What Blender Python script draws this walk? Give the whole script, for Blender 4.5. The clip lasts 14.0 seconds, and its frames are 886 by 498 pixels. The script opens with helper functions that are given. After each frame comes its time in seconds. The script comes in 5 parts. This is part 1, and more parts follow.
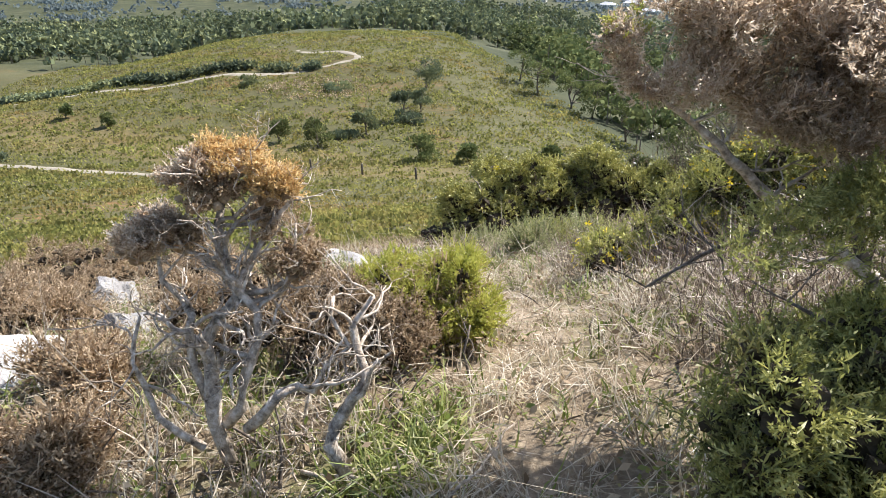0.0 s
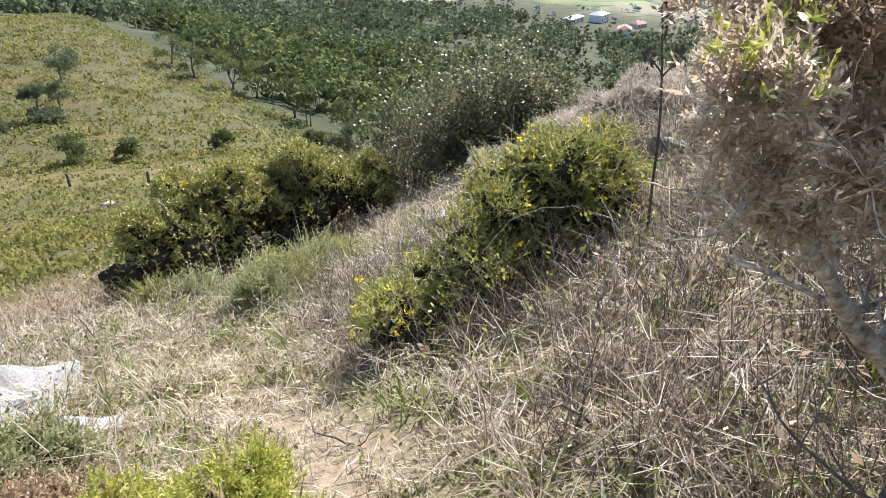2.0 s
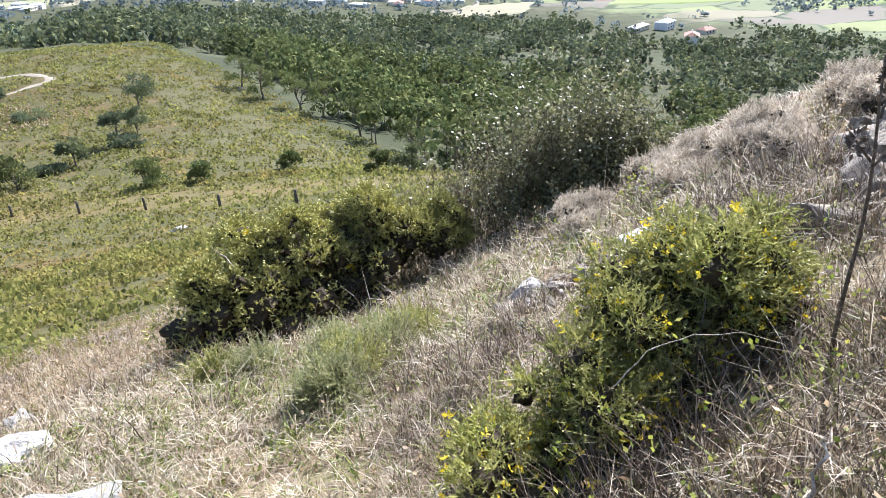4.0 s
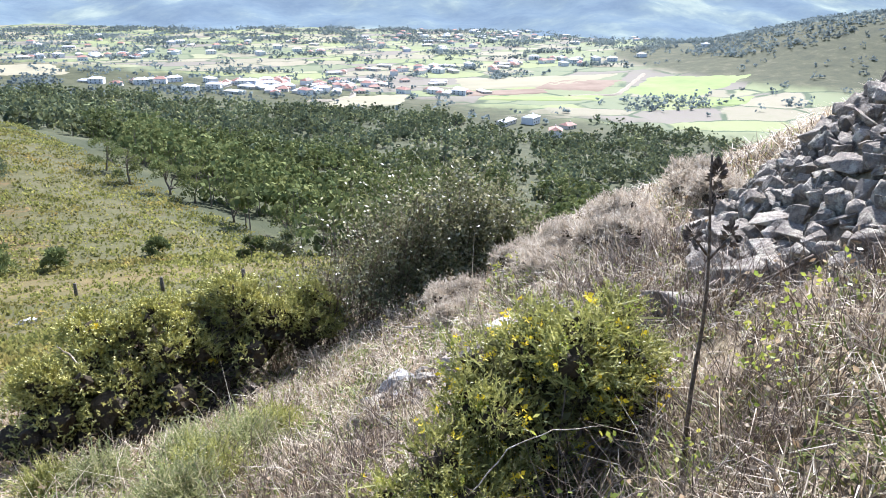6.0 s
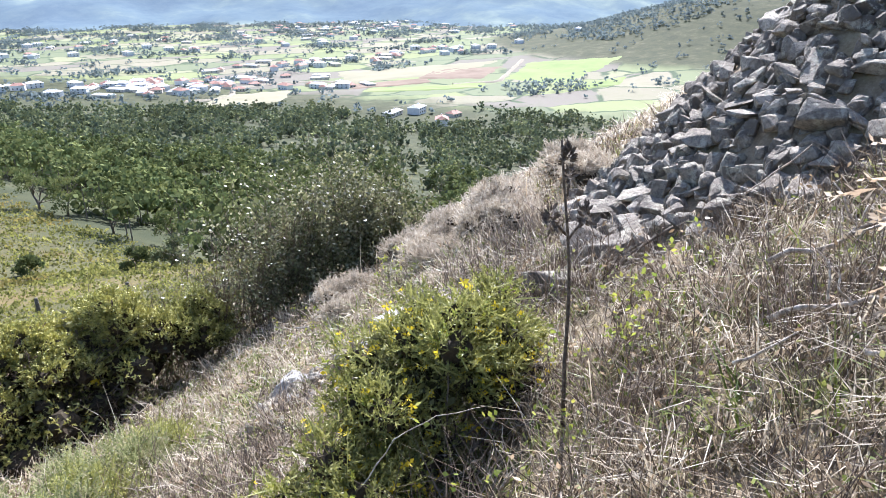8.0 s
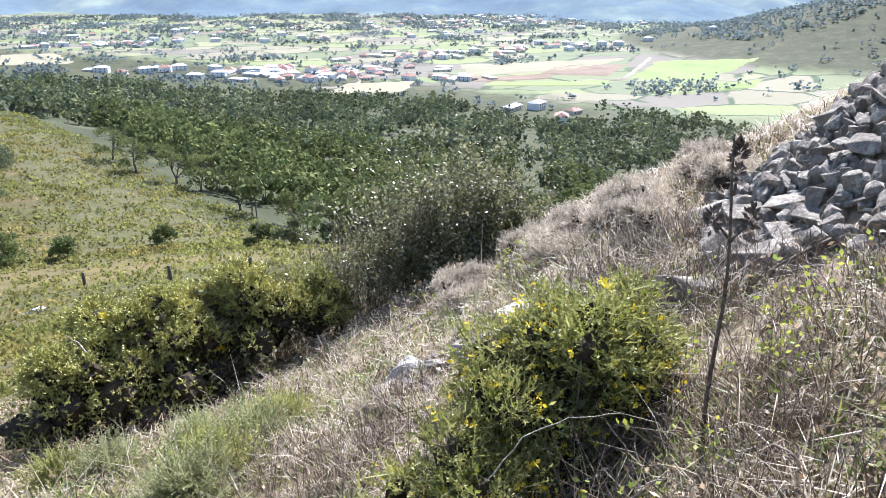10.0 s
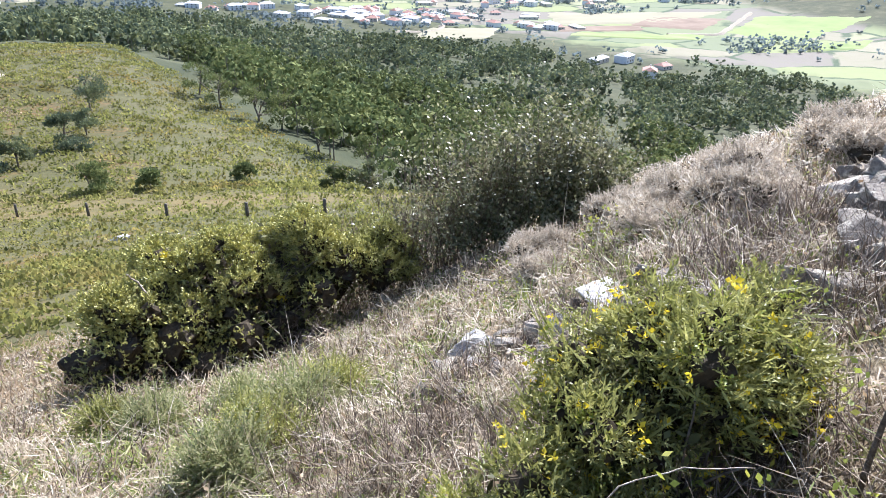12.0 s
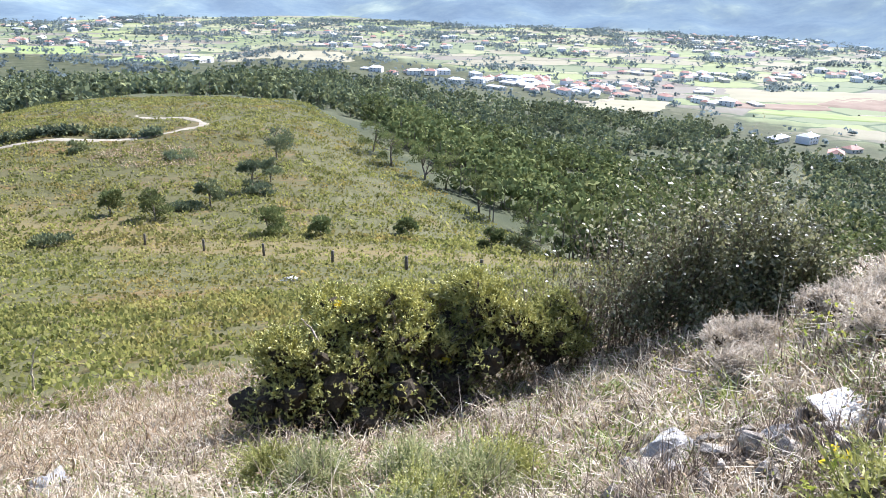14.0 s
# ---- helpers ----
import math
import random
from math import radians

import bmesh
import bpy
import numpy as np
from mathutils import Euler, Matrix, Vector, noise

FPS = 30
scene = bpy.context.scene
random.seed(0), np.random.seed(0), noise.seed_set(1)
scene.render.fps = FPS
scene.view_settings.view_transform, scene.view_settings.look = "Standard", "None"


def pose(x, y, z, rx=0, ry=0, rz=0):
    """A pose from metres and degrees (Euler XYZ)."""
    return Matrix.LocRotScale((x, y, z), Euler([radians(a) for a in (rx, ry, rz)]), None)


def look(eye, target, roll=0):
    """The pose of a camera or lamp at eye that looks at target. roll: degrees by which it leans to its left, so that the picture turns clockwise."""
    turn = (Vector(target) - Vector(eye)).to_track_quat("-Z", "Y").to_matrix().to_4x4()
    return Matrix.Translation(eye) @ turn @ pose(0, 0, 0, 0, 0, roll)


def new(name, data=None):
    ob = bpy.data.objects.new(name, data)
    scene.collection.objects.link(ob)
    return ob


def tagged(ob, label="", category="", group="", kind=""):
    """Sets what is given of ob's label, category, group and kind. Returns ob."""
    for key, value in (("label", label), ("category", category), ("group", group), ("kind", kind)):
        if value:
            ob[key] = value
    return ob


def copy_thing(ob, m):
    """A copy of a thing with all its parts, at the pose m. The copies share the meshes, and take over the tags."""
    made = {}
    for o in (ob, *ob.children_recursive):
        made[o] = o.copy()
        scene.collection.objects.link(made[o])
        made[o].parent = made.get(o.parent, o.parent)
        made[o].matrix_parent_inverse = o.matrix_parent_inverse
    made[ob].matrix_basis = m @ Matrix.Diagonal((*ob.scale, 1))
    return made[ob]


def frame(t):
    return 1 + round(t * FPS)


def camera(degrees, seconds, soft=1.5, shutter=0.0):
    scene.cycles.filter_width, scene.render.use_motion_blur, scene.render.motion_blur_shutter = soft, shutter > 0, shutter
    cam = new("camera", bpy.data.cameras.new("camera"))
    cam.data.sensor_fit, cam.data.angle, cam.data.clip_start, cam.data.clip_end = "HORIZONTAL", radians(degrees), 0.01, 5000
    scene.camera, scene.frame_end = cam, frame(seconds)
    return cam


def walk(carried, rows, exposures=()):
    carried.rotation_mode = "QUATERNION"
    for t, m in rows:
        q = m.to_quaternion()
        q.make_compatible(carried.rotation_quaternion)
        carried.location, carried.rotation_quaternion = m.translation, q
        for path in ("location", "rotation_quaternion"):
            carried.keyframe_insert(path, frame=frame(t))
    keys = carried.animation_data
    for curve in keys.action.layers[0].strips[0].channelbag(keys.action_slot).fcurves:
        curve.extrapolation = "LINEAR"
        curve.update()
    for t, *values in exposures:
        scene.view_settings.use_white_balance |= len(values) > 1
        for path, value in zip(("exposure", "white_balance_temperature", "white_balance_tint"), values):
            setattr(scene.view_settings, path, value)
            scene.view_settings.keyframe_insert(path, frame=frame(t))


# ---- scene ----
cam = camera(63.5, 14.0, soft=0.65)
PATH = [
    (0, (0.078, 0.074, 1.408), (0.032, 1.871, 0.533), -1.8),
    (0.5, (0.046, 0.437, 1.285), (0.222, 2.237, 0.431), -0.6),
    (1, (0.025, 0.783, 1.276), (0.583, 2.447, 0.316), -0.4),
    (1.5, (-0.023, 1.12, 1.302), (0.719, 2.712, 0.345), 3.2),
    (2, (-0.04, 1.533, 1.26), (0.734, 3.119, 0.319), 0.6),
    (2.5, (0.094, 1.961, 1.303), (0.646, 3.64, 0.367), -3.2),
    (4.8, (0.267, 2.45, 1.306), (1.048, 4.081, 0.453), -1.2),
    (5, (0.305, 2.457, 1.295), (1.212, 4.06, 0.516), -0.4),
    (5.5, (0.253, 2.461, 1.311), (1.146, 4.09, 0.568), 0.5),
    (6, (0.312, 2.48, 1.291), (1.276, 4.09, 0.599), 0.9),
    (6.5, (0.326, 2.482, 1.29), (1.362, 4.046, 0.599), 1.1),
    (7, (0.367, 2.483, 1.288), (1.406, 4.03, 0.562), -0.5),
    (7.5, (0.387, 2.453, 1.298), (1.535, 3.925, 0.581), -1.7),
    (8, (0.368, 2.407, 1.311), (1.563, 3.844, 0.599), -0.4),
    (8.5, (0.327, 2.407, 1.303), (1.399, 3.942, 0.599), -0.7),
    (8.7, (0.309, 2.425, 1.303), (1.236, 4.05, 0.596), -1.2),
    (10.8, (0.354, 2.742, 1.215), (1.298, 4.343, 0.477), 1.3),
    (11, (0.394, 2.833, 1.196), (1.159, 4.526, 0.455), 0.4),
    (11.5, (0.584, 3.032, 1.115), (1.24, 4.707, 0.241), 0.1),
    (12, (0.582, 3.063, 1.115), (1.323, 4.711, 0.258), 1.6),
    (12.5, (0.587, 3.104, 1.063), (1.404, 4.731, 0.235), 1.5),
    (13, (0.671, 3.249, 1.078), (1.196, 5.003, 0.274), -0.1),
    (13.5, (0.657, 3.375, 1.005), (1.213, 5.177, 0.338), 0.2),
    (14, (0.431, 3.468, 1.0), (0.787, 5.305, 0.295), 1.9),
]
walk(cam, [(t, look(eye, target, roll)) for t, eye, target, roll in PATH], [(0.0, 1.14, 6220, 14), (2.5, 1.25, 6020, 14), (5.0, 1.45, 5790, 16), (14.0, 1.45, 5720, 16)])

# ---- light ----
SUN_AZ, SUN_UP = 49.0, 43.0
world = bpy.data.worlds.new("sky")
scene.world = world
world.use_nodes = True
sky = world.node_tree.nodes.new("ShaderNodeTexSky")
sky.sky_type, sky.sun_disc = "NISHITA", False
sky.sun_elevation, sky.sun_rotation = radians(SUN_UP), radians(SUN_AZ)
sky.air_density, sky.dust_density = 1.0, 1.2
back = world.node_tree.nodes["Background"]
back.inputs["Strength"].default_value = 0.105
world.node_tree.links.new(sky.outputs[0], back.inputs["Color"])
sun = new("sun", bpy.data.lights.new("sun", "SUN"))
sun.data.energy, sun.data.angle, sun.data.color = 5.0, radians(0.55), (1.0, 0.965, 0.91)
sun.matrix_world = look((0, 0, 0), (-math.sin(radians(SUN_AZ)) * math.cos(radians(SUN_UP)), -math.cos(radians(SUN_AZ)) * math.cos(radians(SUN_UP)), -math.sin(radians(SUN_UP))))


# ---- materials ----
class Nodes:
    """A material and short ways to add nodes to it."""

    def __init__(self, name):
        self.mat = bpy.data.materials.new(name)
        self.mat.use_nodes = True
        self.tree = self.mat.node_tree
        self.bsdf = self.tree.nodes["Principled BSDF"]
        self.out = self.tree.nodes["Material Output"]

    def add(self, kind, links=None, **values):
        node = self.tree.nodes.new(kind)
        for key, value in values.items():
            node.inputs[key.replace("_", " ")].default_value = value
        for key, source in (links or {}).items():
            self.tree.links.new(source, node.inputs[key])
        return node

    def noise(self, scale, detail=4.0, rough=0.6, vector=None):
        node = self.add("ShaderNodeTexNoise", {"Vector": vector or self.place()}, Scale=scale, Detail=detail, Roughness=rough)
        return node.outputs["Fac"]

    def place(self):
        return self.add("ShaderNodeNewGeometry").outputs["Position"]

    def ramp(self, source, colours, low=0.0, high=1.0, hard=False):
        node = self.add("ShaderNodeValToRGB", {"Fac": source})
        band = node.color_ramp
        band.interpolation = "CONSTANT" if hard else "LINEAR"
        while len(band.elements) < len(colours):
            band.elements.new(0.5)
        for n, c in enumerate(colours):
            band.elements[n].position = low + (high - low) * n / max(1, len(colours) - 1)
            band.elements[n].color = (*c, 1)
        return node.outputs["Color"]

    def value(self, source, low, high, a=0.0, b=1.0):
        node = self.add("ShaderNodeMapRange", {"Value": source})
        for key, v in zip(("From Min", "From Max", "To Min", "To Max"), (low, high, a, b)):
            node.inputs[key].default_value = v
        return node.outputs[0]

    def mix(self, fac, a, b, blend="MIX"):
        node = self.tree.nodes.new("ShaderNodeMix")
        node.data_type, node.blend_type = "RGBA", blend
        for socket, v in ((node.inputs[0], fac), (node.inputs[6], a), (node.inputs[7], b)):
            if isinstance(v, (int, float)):
                socket.default_value = v
            elif isinstance(v, tuple):
                socket.default_value = (*v, 1)
            else:
                self.tree.links.new(v, socket)
        return node.outputs[2]

    def maths(self, op, a, b=0.0):
        node = self.tree.nodes.new("ShaderNodeMath")
        node.operation = op
        for socket, v in ((node.inputs[0], a), (node.inputs[1], b)):
            if isinstance(v, (int, float)):
                socket.default_value = v
            else:
                self.tree.links.new(v, socket)
        return node.outputs[0]

    def attr(self, name):
        node = self.add("ShaderNodeAttribute")
        node.attribute_name = name
        return node.outputs["Fac"]

    def bump(self, source, strength, distance):
        node = self.add("ShaderNodeBump", {"Height": source}, Strength=strength, Distance=distance)
        self.tree.links.new(node.outputs[0], self.bsdf.inputs["Normal"])

    def done(self, colour, rough=0.8, gloss=0.3, through_leaf=0.0):
        self.tree.links.new(colour, self.bsdf.inputs["Base Color"])
        self.bsdf.inputs["Roughness"].default_value = rough
        self.bsdf.inputs["Specular IOR Level"].default_value = gloss
        if through_leaf:
            thin = self.add("ShaderNodeBsdfTranslucent", {"Color": colour})
            both = self.add("ShaderNodeMixShader", {1: self.bsdf.outputs[0], 2: thin.outputs[0]}, Fac=through_leaf)
            self.tree.links.new(both.outputs[0], self.out.inputs["Surface"])
        return self.mat


def leaf_material(name, colours, rough=0.55, gloss=0.3, thin=0.35, patch=1.2, swing=0.25, rust=0.0, clump=0.0):
    """Leaves, spines or blades: each one has its own shade, and clumps and whole patches differ."""
    m = Nodes(name)
    pick = m.add("ShaderNodeNewGeometry").outputs["Random Per Island"]
    if clump:
        pick = m.maths("ADD", m.maths("MULTIPLY", pick, 0.5), m.value(m.noise(clump, 3.0), 0.3, 0.7, 0.0, 0.5))
    own = m.ramp(pick, colours)
    if rust:
        own = m.mix(m.maths("MULTIPLY", m.value(m.noise(0.075, 6.0, 0.7), 0.50, 0.66, 0.0, rust), m.value(m.noise(0.7, 6.0, 0.7), 0.40, 0.6)), own, (0.29, 0.145, 0.06))
        own = m.mix(m.value(m.noise(0.045, 4.0, 0.6), 0.5, 0.68, 0.0, 0.35), own, (0.25, 0.205, 0.085))
    shade = m.value(m.noise(patch, 3.0), 0.3, 0.7, 1 - swing, 1 + swing)
    col = m.mix(1.0, own, m.add("ShaderNodeCombineColor", {"Red": shade, "Green": shade, "Blue": shade}).outputs[0], "MULTIPLY")
    return m.done(col, rough, gloss, thin)


def stone_material(name, colours, lichen=(0.52, 0.49, 0.38), amount=0.6, dirt=0.7):
    m = Nodes(name)
    big, fine = m.noise(3.0, 5.0), m.noise(38.0, 6.0, 0.7)
    col = m.ramp(big, colours, 0.3, 0.7)
    own = m.maths("MULTIPLY", m.value(m.add("ShaderNodeObjectInfo").outputs["Random"], 0, 1, 0.65, 1.25), m.value(m.add("ShaderNodeNewGeometry").outputs["Random Per Island"], 0, 1, 0.65, 1.3))
    col = m.mix(1.0, col, m.add("ShaderNodeCombineColor", {"Red": own, "Green": own, "Blue": own}).outputs[0], "MULTIPLY")
    col = m.mix(m.value(fine, 0.42, 0.62, 0.0, dirt), col, (0.12, 0.105, 0.09))
    spots = m.value(m.noise(11.0, 6.0, 0.75), 0.53, 0.60, 0.0, amount)
    col = m.mix(spots, col, lichen)
    m.bump(m.maths("ADD", fine, m.maths("MULTIPLY", big, 2.0)), 0.9, 0.035)
    return m.done(col, 0.88, 0.25)


def bark_material(name, colours, scale=30.0):
    m = Nodes(name)
    fine = m.noise(scale, 6.0, 0.7)
    m.bump(fine, 0.7, 0.01)
    return m.done(m.ramp(fine, colours, 0.32, 0.68), 0.85, 0.2)


def plain_material(name, colours, scale=2.0, rough=0.8, gloss=0.3):
    m = Nodes(name)
    return m.done(m.ramp(m.noise(scale, 5.0, 0.65), colours, 0.3, 0.7), rough, gloss)


# Darker copy of the gorse greens: shade inside the bushes put into colour.
GORSE_SHADED = leaf_material("gorse_shaded", [(0.06, 0.055, 0.025), (0.10, 0.10, 0.035), (0.16, 0.16, 0.055), (0.22, 0.20, 0.08)])
GORSE_GREEN = leaf_material("gorse_green", [(0.085, 0.092, 0.028), (0.21, 0.215, 0.06), (0.38, 0.37, 0.11), (0.62, 0.58, 0.25)], 0.5, 0.4, 0.36, clump=11.0)
GORSE_OLIVE = leaf_material("gorse_olive", [(0.10, 0.10, 0.03), (0.27, 0.265, 0.07), (0.48, 0.45, 0.13), (0.68, 0.62, 0.26)], 0.5, 0.4, 0.12, clump=6.0)
GORSE_LIME = leaf_material("gorse_lime", [(0.18, 0.19, 0.04), (0.34, 0.355, 0.07), (0.50, 0.48, 0.10), (0.34, 0.25, 0.10)], thin=0.4, clump=14.0)
GORSE_GREY = leaf_material("gorse_grey", [(0.14, 0.165, 0.07), (0.25, 0.27, 0.11), (0.37, 0.37, 0.17), (0.46, 0.41, 0.24)], thin=0.45)
GORSE_DRY = leaf_material("gorse_dry", [(0.17, 0.115, 0.07), (0.40, 0.305, 0.205), (0.64, 0.54, 0.41), (0.84, 0.76, 0.64)], 0.45, 0.5, 0.62, clump=13.0)
GORSE_GOLD = leaf_material("gorse_gold", [(0.32, 0.20, 0.08), (0.58, 0.40, 0.16), (0.76, 0.58, 0.29)], thin=0.4)
HEATH_BROWN = leaf_material("heath_brown", [(0.15, 0.10, 0.056), (0.30, 0.212, 0.12), (0.44, 0.33, 0.205), (0.57, 0.46, 0.31)], thin=0.4)
LEAF_DARK = leaf_material("leaf_dark", [(0.07, 0.08, 0.035), (0.14, 0.145, 0.06), (0.24, 0.235, 0.11), (0.40, 0.38, 0.24)], 0.40, 0.5, 0.4)
LEAF_BRIGHT = leaf_material("leaf_bright", [(0.16, 0.22, 0.04), (0.32, 0.36, 0.06), (0.45, 0.42, 0.08)], 0.45, 0.4, 0.45)
STRAW = leaf_material("straw", [(0.12, 0.088, 0.055), (0.34, 0.265, 0.17), (0.62, 0.54, 0.40), (0.86, 0.80, 0.67)], 0.5, 0.4, 0.42, 0.7, clump=5.0)
GRASS = leaf_material("grass", [(0.09, 0.12, 0.025), (0.17, 0.21, 0.045), (0.28, 0.30, 0.08), (0.40, 0.37, 0.17)], 0.5, 0.35, 0.4, 0.9)
HEATH_GREY = leaf_material("heath_grey", [(0.17, 0.135, 0.095), (0.38, 0.32, 0.24), (0.58, 0.51, 0.40), (0.74, 0.68, 0.57)], thin=0.4, clump=8.0)
STEM_DARK = leaf_material("stem_dark", [(0.08, 0.055, 0.04), (0.15, 0.11, 0.075), (0.25, 0.19, 0.13)], thin=0.1)
PETAL = leaf_material("petal", [(0.72, 0.52, 0.02), (0.82, 0.64, 0.04), (0.85, 0.70, 0.10)], 0.5, 0.3, 0.4)
MOOR_LEAF = leaf_material("moor_leaf", [(0.115, 0.13, 0.040), (0.185, 0.19, 0.052), (0.25, 0.245, 0.066), (0.285, 0.265, 0.095)], 0.8, 0.1, 0.5, 0.35, 0.4, 0.6)
PINE_LEAF = leaf_material("pine_leaf", [(0.060, 0.085, 0.038), (0.115, 0.145, 0.055), (0.185, 0.205, 0.078), (0.31, 0.315, 0.12)], 0.9, 0.04, 0.22, 0.05, 0.45, clump=0.16)
WOOD_LEAF = leaf_material("wood_leaf", [(0.070, 0.096, 0.070), (0.115, 0.142, 0.088), (0.19, 0.21, 0.10), (0.34, 0.34, 0.15)], 0.9, 0.04, 0.22, 0.03, 0.4, clump=0.12)
# Haze over the distant trees is painted in as paler, bluer leaves.
HAZED_LEAF = leaf_material("hazed_leaf", [(0.13, 0.165, 0.17), (0.165, 0.20, 0.20), (0.20, 0.235, 0.215)], 0.9, 0.05, 0.5, 0.006)
BARK_PALE = bark_material("bark_pale", [(0.07, 0.052, 0.038), (0.42, 0.35, 0.265), (0.76, 0.68, 0.57)])
BARK_BROWN = bark_material("bark_brown", [(0.06, 0.045, 0.035), (0.15, 0.12, 0.09), (0.27, 0.23, 0.18)])
BARK_TREE = bark_material("bark_tree", [(0.08, 0.065, 0.05), (0.17, 0.14, 0.11), (0.24, 0.20, 0.16)], 3.0)
STALK = bark_material("stalk", [(0.05, 0.038, 0.03), (0.12, 0.095, 0.07), (0.22, 0.18, 0.14)], 60.0)
POST_WOOD = bark_material("post_wood", [(0.06, 0.05, 0.04), (0.11, 0.095, 0.075), (0.20, 0.175, 0.14)], 8.0)
# Near-black brown of the added bush lumps: inner shade painted as colour.
SHADE_WOOD = bark_material("shade_wood", [(0.022, 0.017, 0.011), (0.045, 0.034, 0.020), (0.075, 0.058, 0.032)], 22.0)
STONE = stone_material("stone", [(0.20, 0.165, 0.125), (0.36, 0.31, 0.245), (0.56, 0.50, 0.41)])
STONE_WHITE = stone_material("stone_white", [(0.42, 0.40, 0.37), (0.60, 0.58, 0.54), (0.74, 0.72, 0.68)], (0.55, 0.42, 0.12), 0.25, 0.28)
WALL_WHITE = plain_material("wall_white", [(0.70, 0.69, 0.66), (0.80, 0.79, 0.76)], 0.4)
WALL_CREAM = plain_material("wall_cream", [(0.58, 0.53, 0.44), (0.70, 0.65, 0.55)], 0.4)
ROOF_RED = plain_material("roof_red", [(0.30, 0.15, 0.11), (0.42, 0.24, 0.18)], 0.6)
ROOF_GREY = plain_material("roof_grey", [(0.42, 0.42, 0.42), (0.60, 0.60, 0.60)], 0.6)
GLASS_DARK = plain_material("window_dark", [(0.03, 0.035, 0.04), (0.05, 0.055, 0.06)], 1.0, 0.15, 0.5)
TRACK = plain_material("track_dust", [(0.22, 0.19, 0.14), (0.33, 0.295, 0.225)], 0.5, 0.95, 0.1)
FIELD_GREEN = plain_material("field_green", [(0.175, 0.225, 0.085), (0.215, 0.26, 0.10), (0.24, 0.26, 0.125)], 0.03, 0.95, 0.1)
FIELD_BROWN = plain_material("field_brown", [(0.17, 0.125, 0.09), (0.25, 0.19, 0.14)], 0.03, 0.95, 0.1)
FIELD_TAN = plain_material("field_tan", [(0.235, 0.22, 0.145), (0.29, 0.26, 0.175)], 0.02, 0.95, 0.1)


def ground_material():
    m = Nodes("hillside_ground")
    fine, mid, wide = m.noise(26.0, 8.0, 0.75), m.noise(2.2, 6.0, 0.65), m.noise(0.11, 5.0, 0.6)
    litter = m.ramp(fine, [(0.06, 0.045, 0.028), (0.15, 0.11, 0.068), (0.29, 0.23, 0.15), (0.42, 0.35, 0.25)], 0.3, 0.72)
    litter = m.mix(m.value(mid, 0.5, 0.66, 0.0, 0.65), litter, (0.13, 0.15, 0.04))
    soil = m.ramp(m.noise(14.0, 8.0, 0.8), [(0.14, 0.10, 0.06), (0.28, 0.215, 0.14), (0.42, 0.35, 0.25)], 0.3, 0.7)
    col = m.mix(m.attr("bare"), litter, soil)
    turf = m.ramp(m.noise(1.3, 8.0, 0.8), [(0.045, 0.046, 0.018), (0.078, 0.074, 0.028), (0.108, 0.098, 0.042)], 0.3, 0.7)
    rust = m.maths("MULTIPLY", m.value(m.noise(0.09, 6.0, 0.7), 0.52, 0.68, 0.0, 0.75), m.value(m.noise(0.9, 6.0, 0.7), 0.42, 0.6))
    turf = m.mix(rust, turf, (0.24, 0.115, 0.045))
    turf = m.mix(m.maths("MULTIPLY", m.attr("band"), m.value(m.noise(0.5, 6.0, 0.7), 0.3, 0.6, 0.1, 0.7)), turf, (0.17, 0.125, 0.050))
    turf = m.mix(m.value(wide, 0.48, 0.7, 0.0, 0.4), turf, (0.115, 0.098, 0.050))
    col = m.mix(m.attr("moor"), col, turf)
    scree = m.ramp(m.noise(0.8, 8.0, 0.8), [(0.065, 0.068, 0.028), (0.105, 0.10, 0.048), (0.19, 0.165, 0.11)], 0.35, 0.7)
    col = m.mix(m.maths("MULTIPLY", m.attr("scree"), m.value(m.noise(0.25, 5.0), 0.4, 0.6, 0.1, 0.55)), col, scree)
    # Wood floor colours kept dark: the trees' understory shade is painted in.
    shaded_floor = m.ramp(m.noise(0.05, 8.0, 0.7), [(0.035, 0.042, 0.018), (0.060, 0.064, 0.028), (0.12, 0.11, 0.062)], 0.35, 0.75)
    col = m.mix(m.attr("wood"), col, shaded_floor)
    # the valley's patchwork of meadows and ploughland
    turned = m.add("ShaderNodeMapping", {"Vector": m.place()})
    turned.inputs["Rotation"].default_value = (0, 0, 0.6)
    turned.inputs["Scale"].default_value = (0.010, 0.019, 0.0)
    wobble = m.add("ShaderNodeTexNoise", {"Vector": turned.outputs[0]}, Scale=1.3, Detail=2.0)
    bent = m.mix(0.10, turned.outputs[0], wobble.outputs["Color"])
    cell = m.add("ShaderNodeTexVoronoi", {"Vector": bent}, Scale=1.0)
    pick = m.add("ShaderNodeSeparateColor", {"Color": cell.outputs["Color"]}).outputs["Red"]
    meadow = m.ramp(pick, [(0.165, 0.185, 0.095), (0.205, 0.225, 0.10), (0.22, 0.20, 0.135), (0.18, 0.205, 0.095), (0.17, 0.15, 0.12), (0.24, 0.24, 0.135), (0.15, 0.17, 0.095), (0.245, 0.22, 0.15)], 0.0, 0.9, True)
    edge = m.add("ShaderNodeTexVoronoi", {"Vector": bent}, Scale=1.0)
    edge.feature = "DISTANCE_TO_EDGE"
    hedge = m.value(edge.outputs["Distance"], 0.02, 0.045, 1.0, 0.0)
    meadow = m.mix(m.maths("MULTIPLY", hedge, m.value(m.noise(0.02, 4.0), 0.4, 0.5)), meadow, (0.06, 0.085, 0.045))
    meadow = m.mix(m.value(m.noise(0.06, 6.0, 0.7), 0.45, 0.75, 0.0, 0.3), meadow, (0.14, 0.17, 0.07))
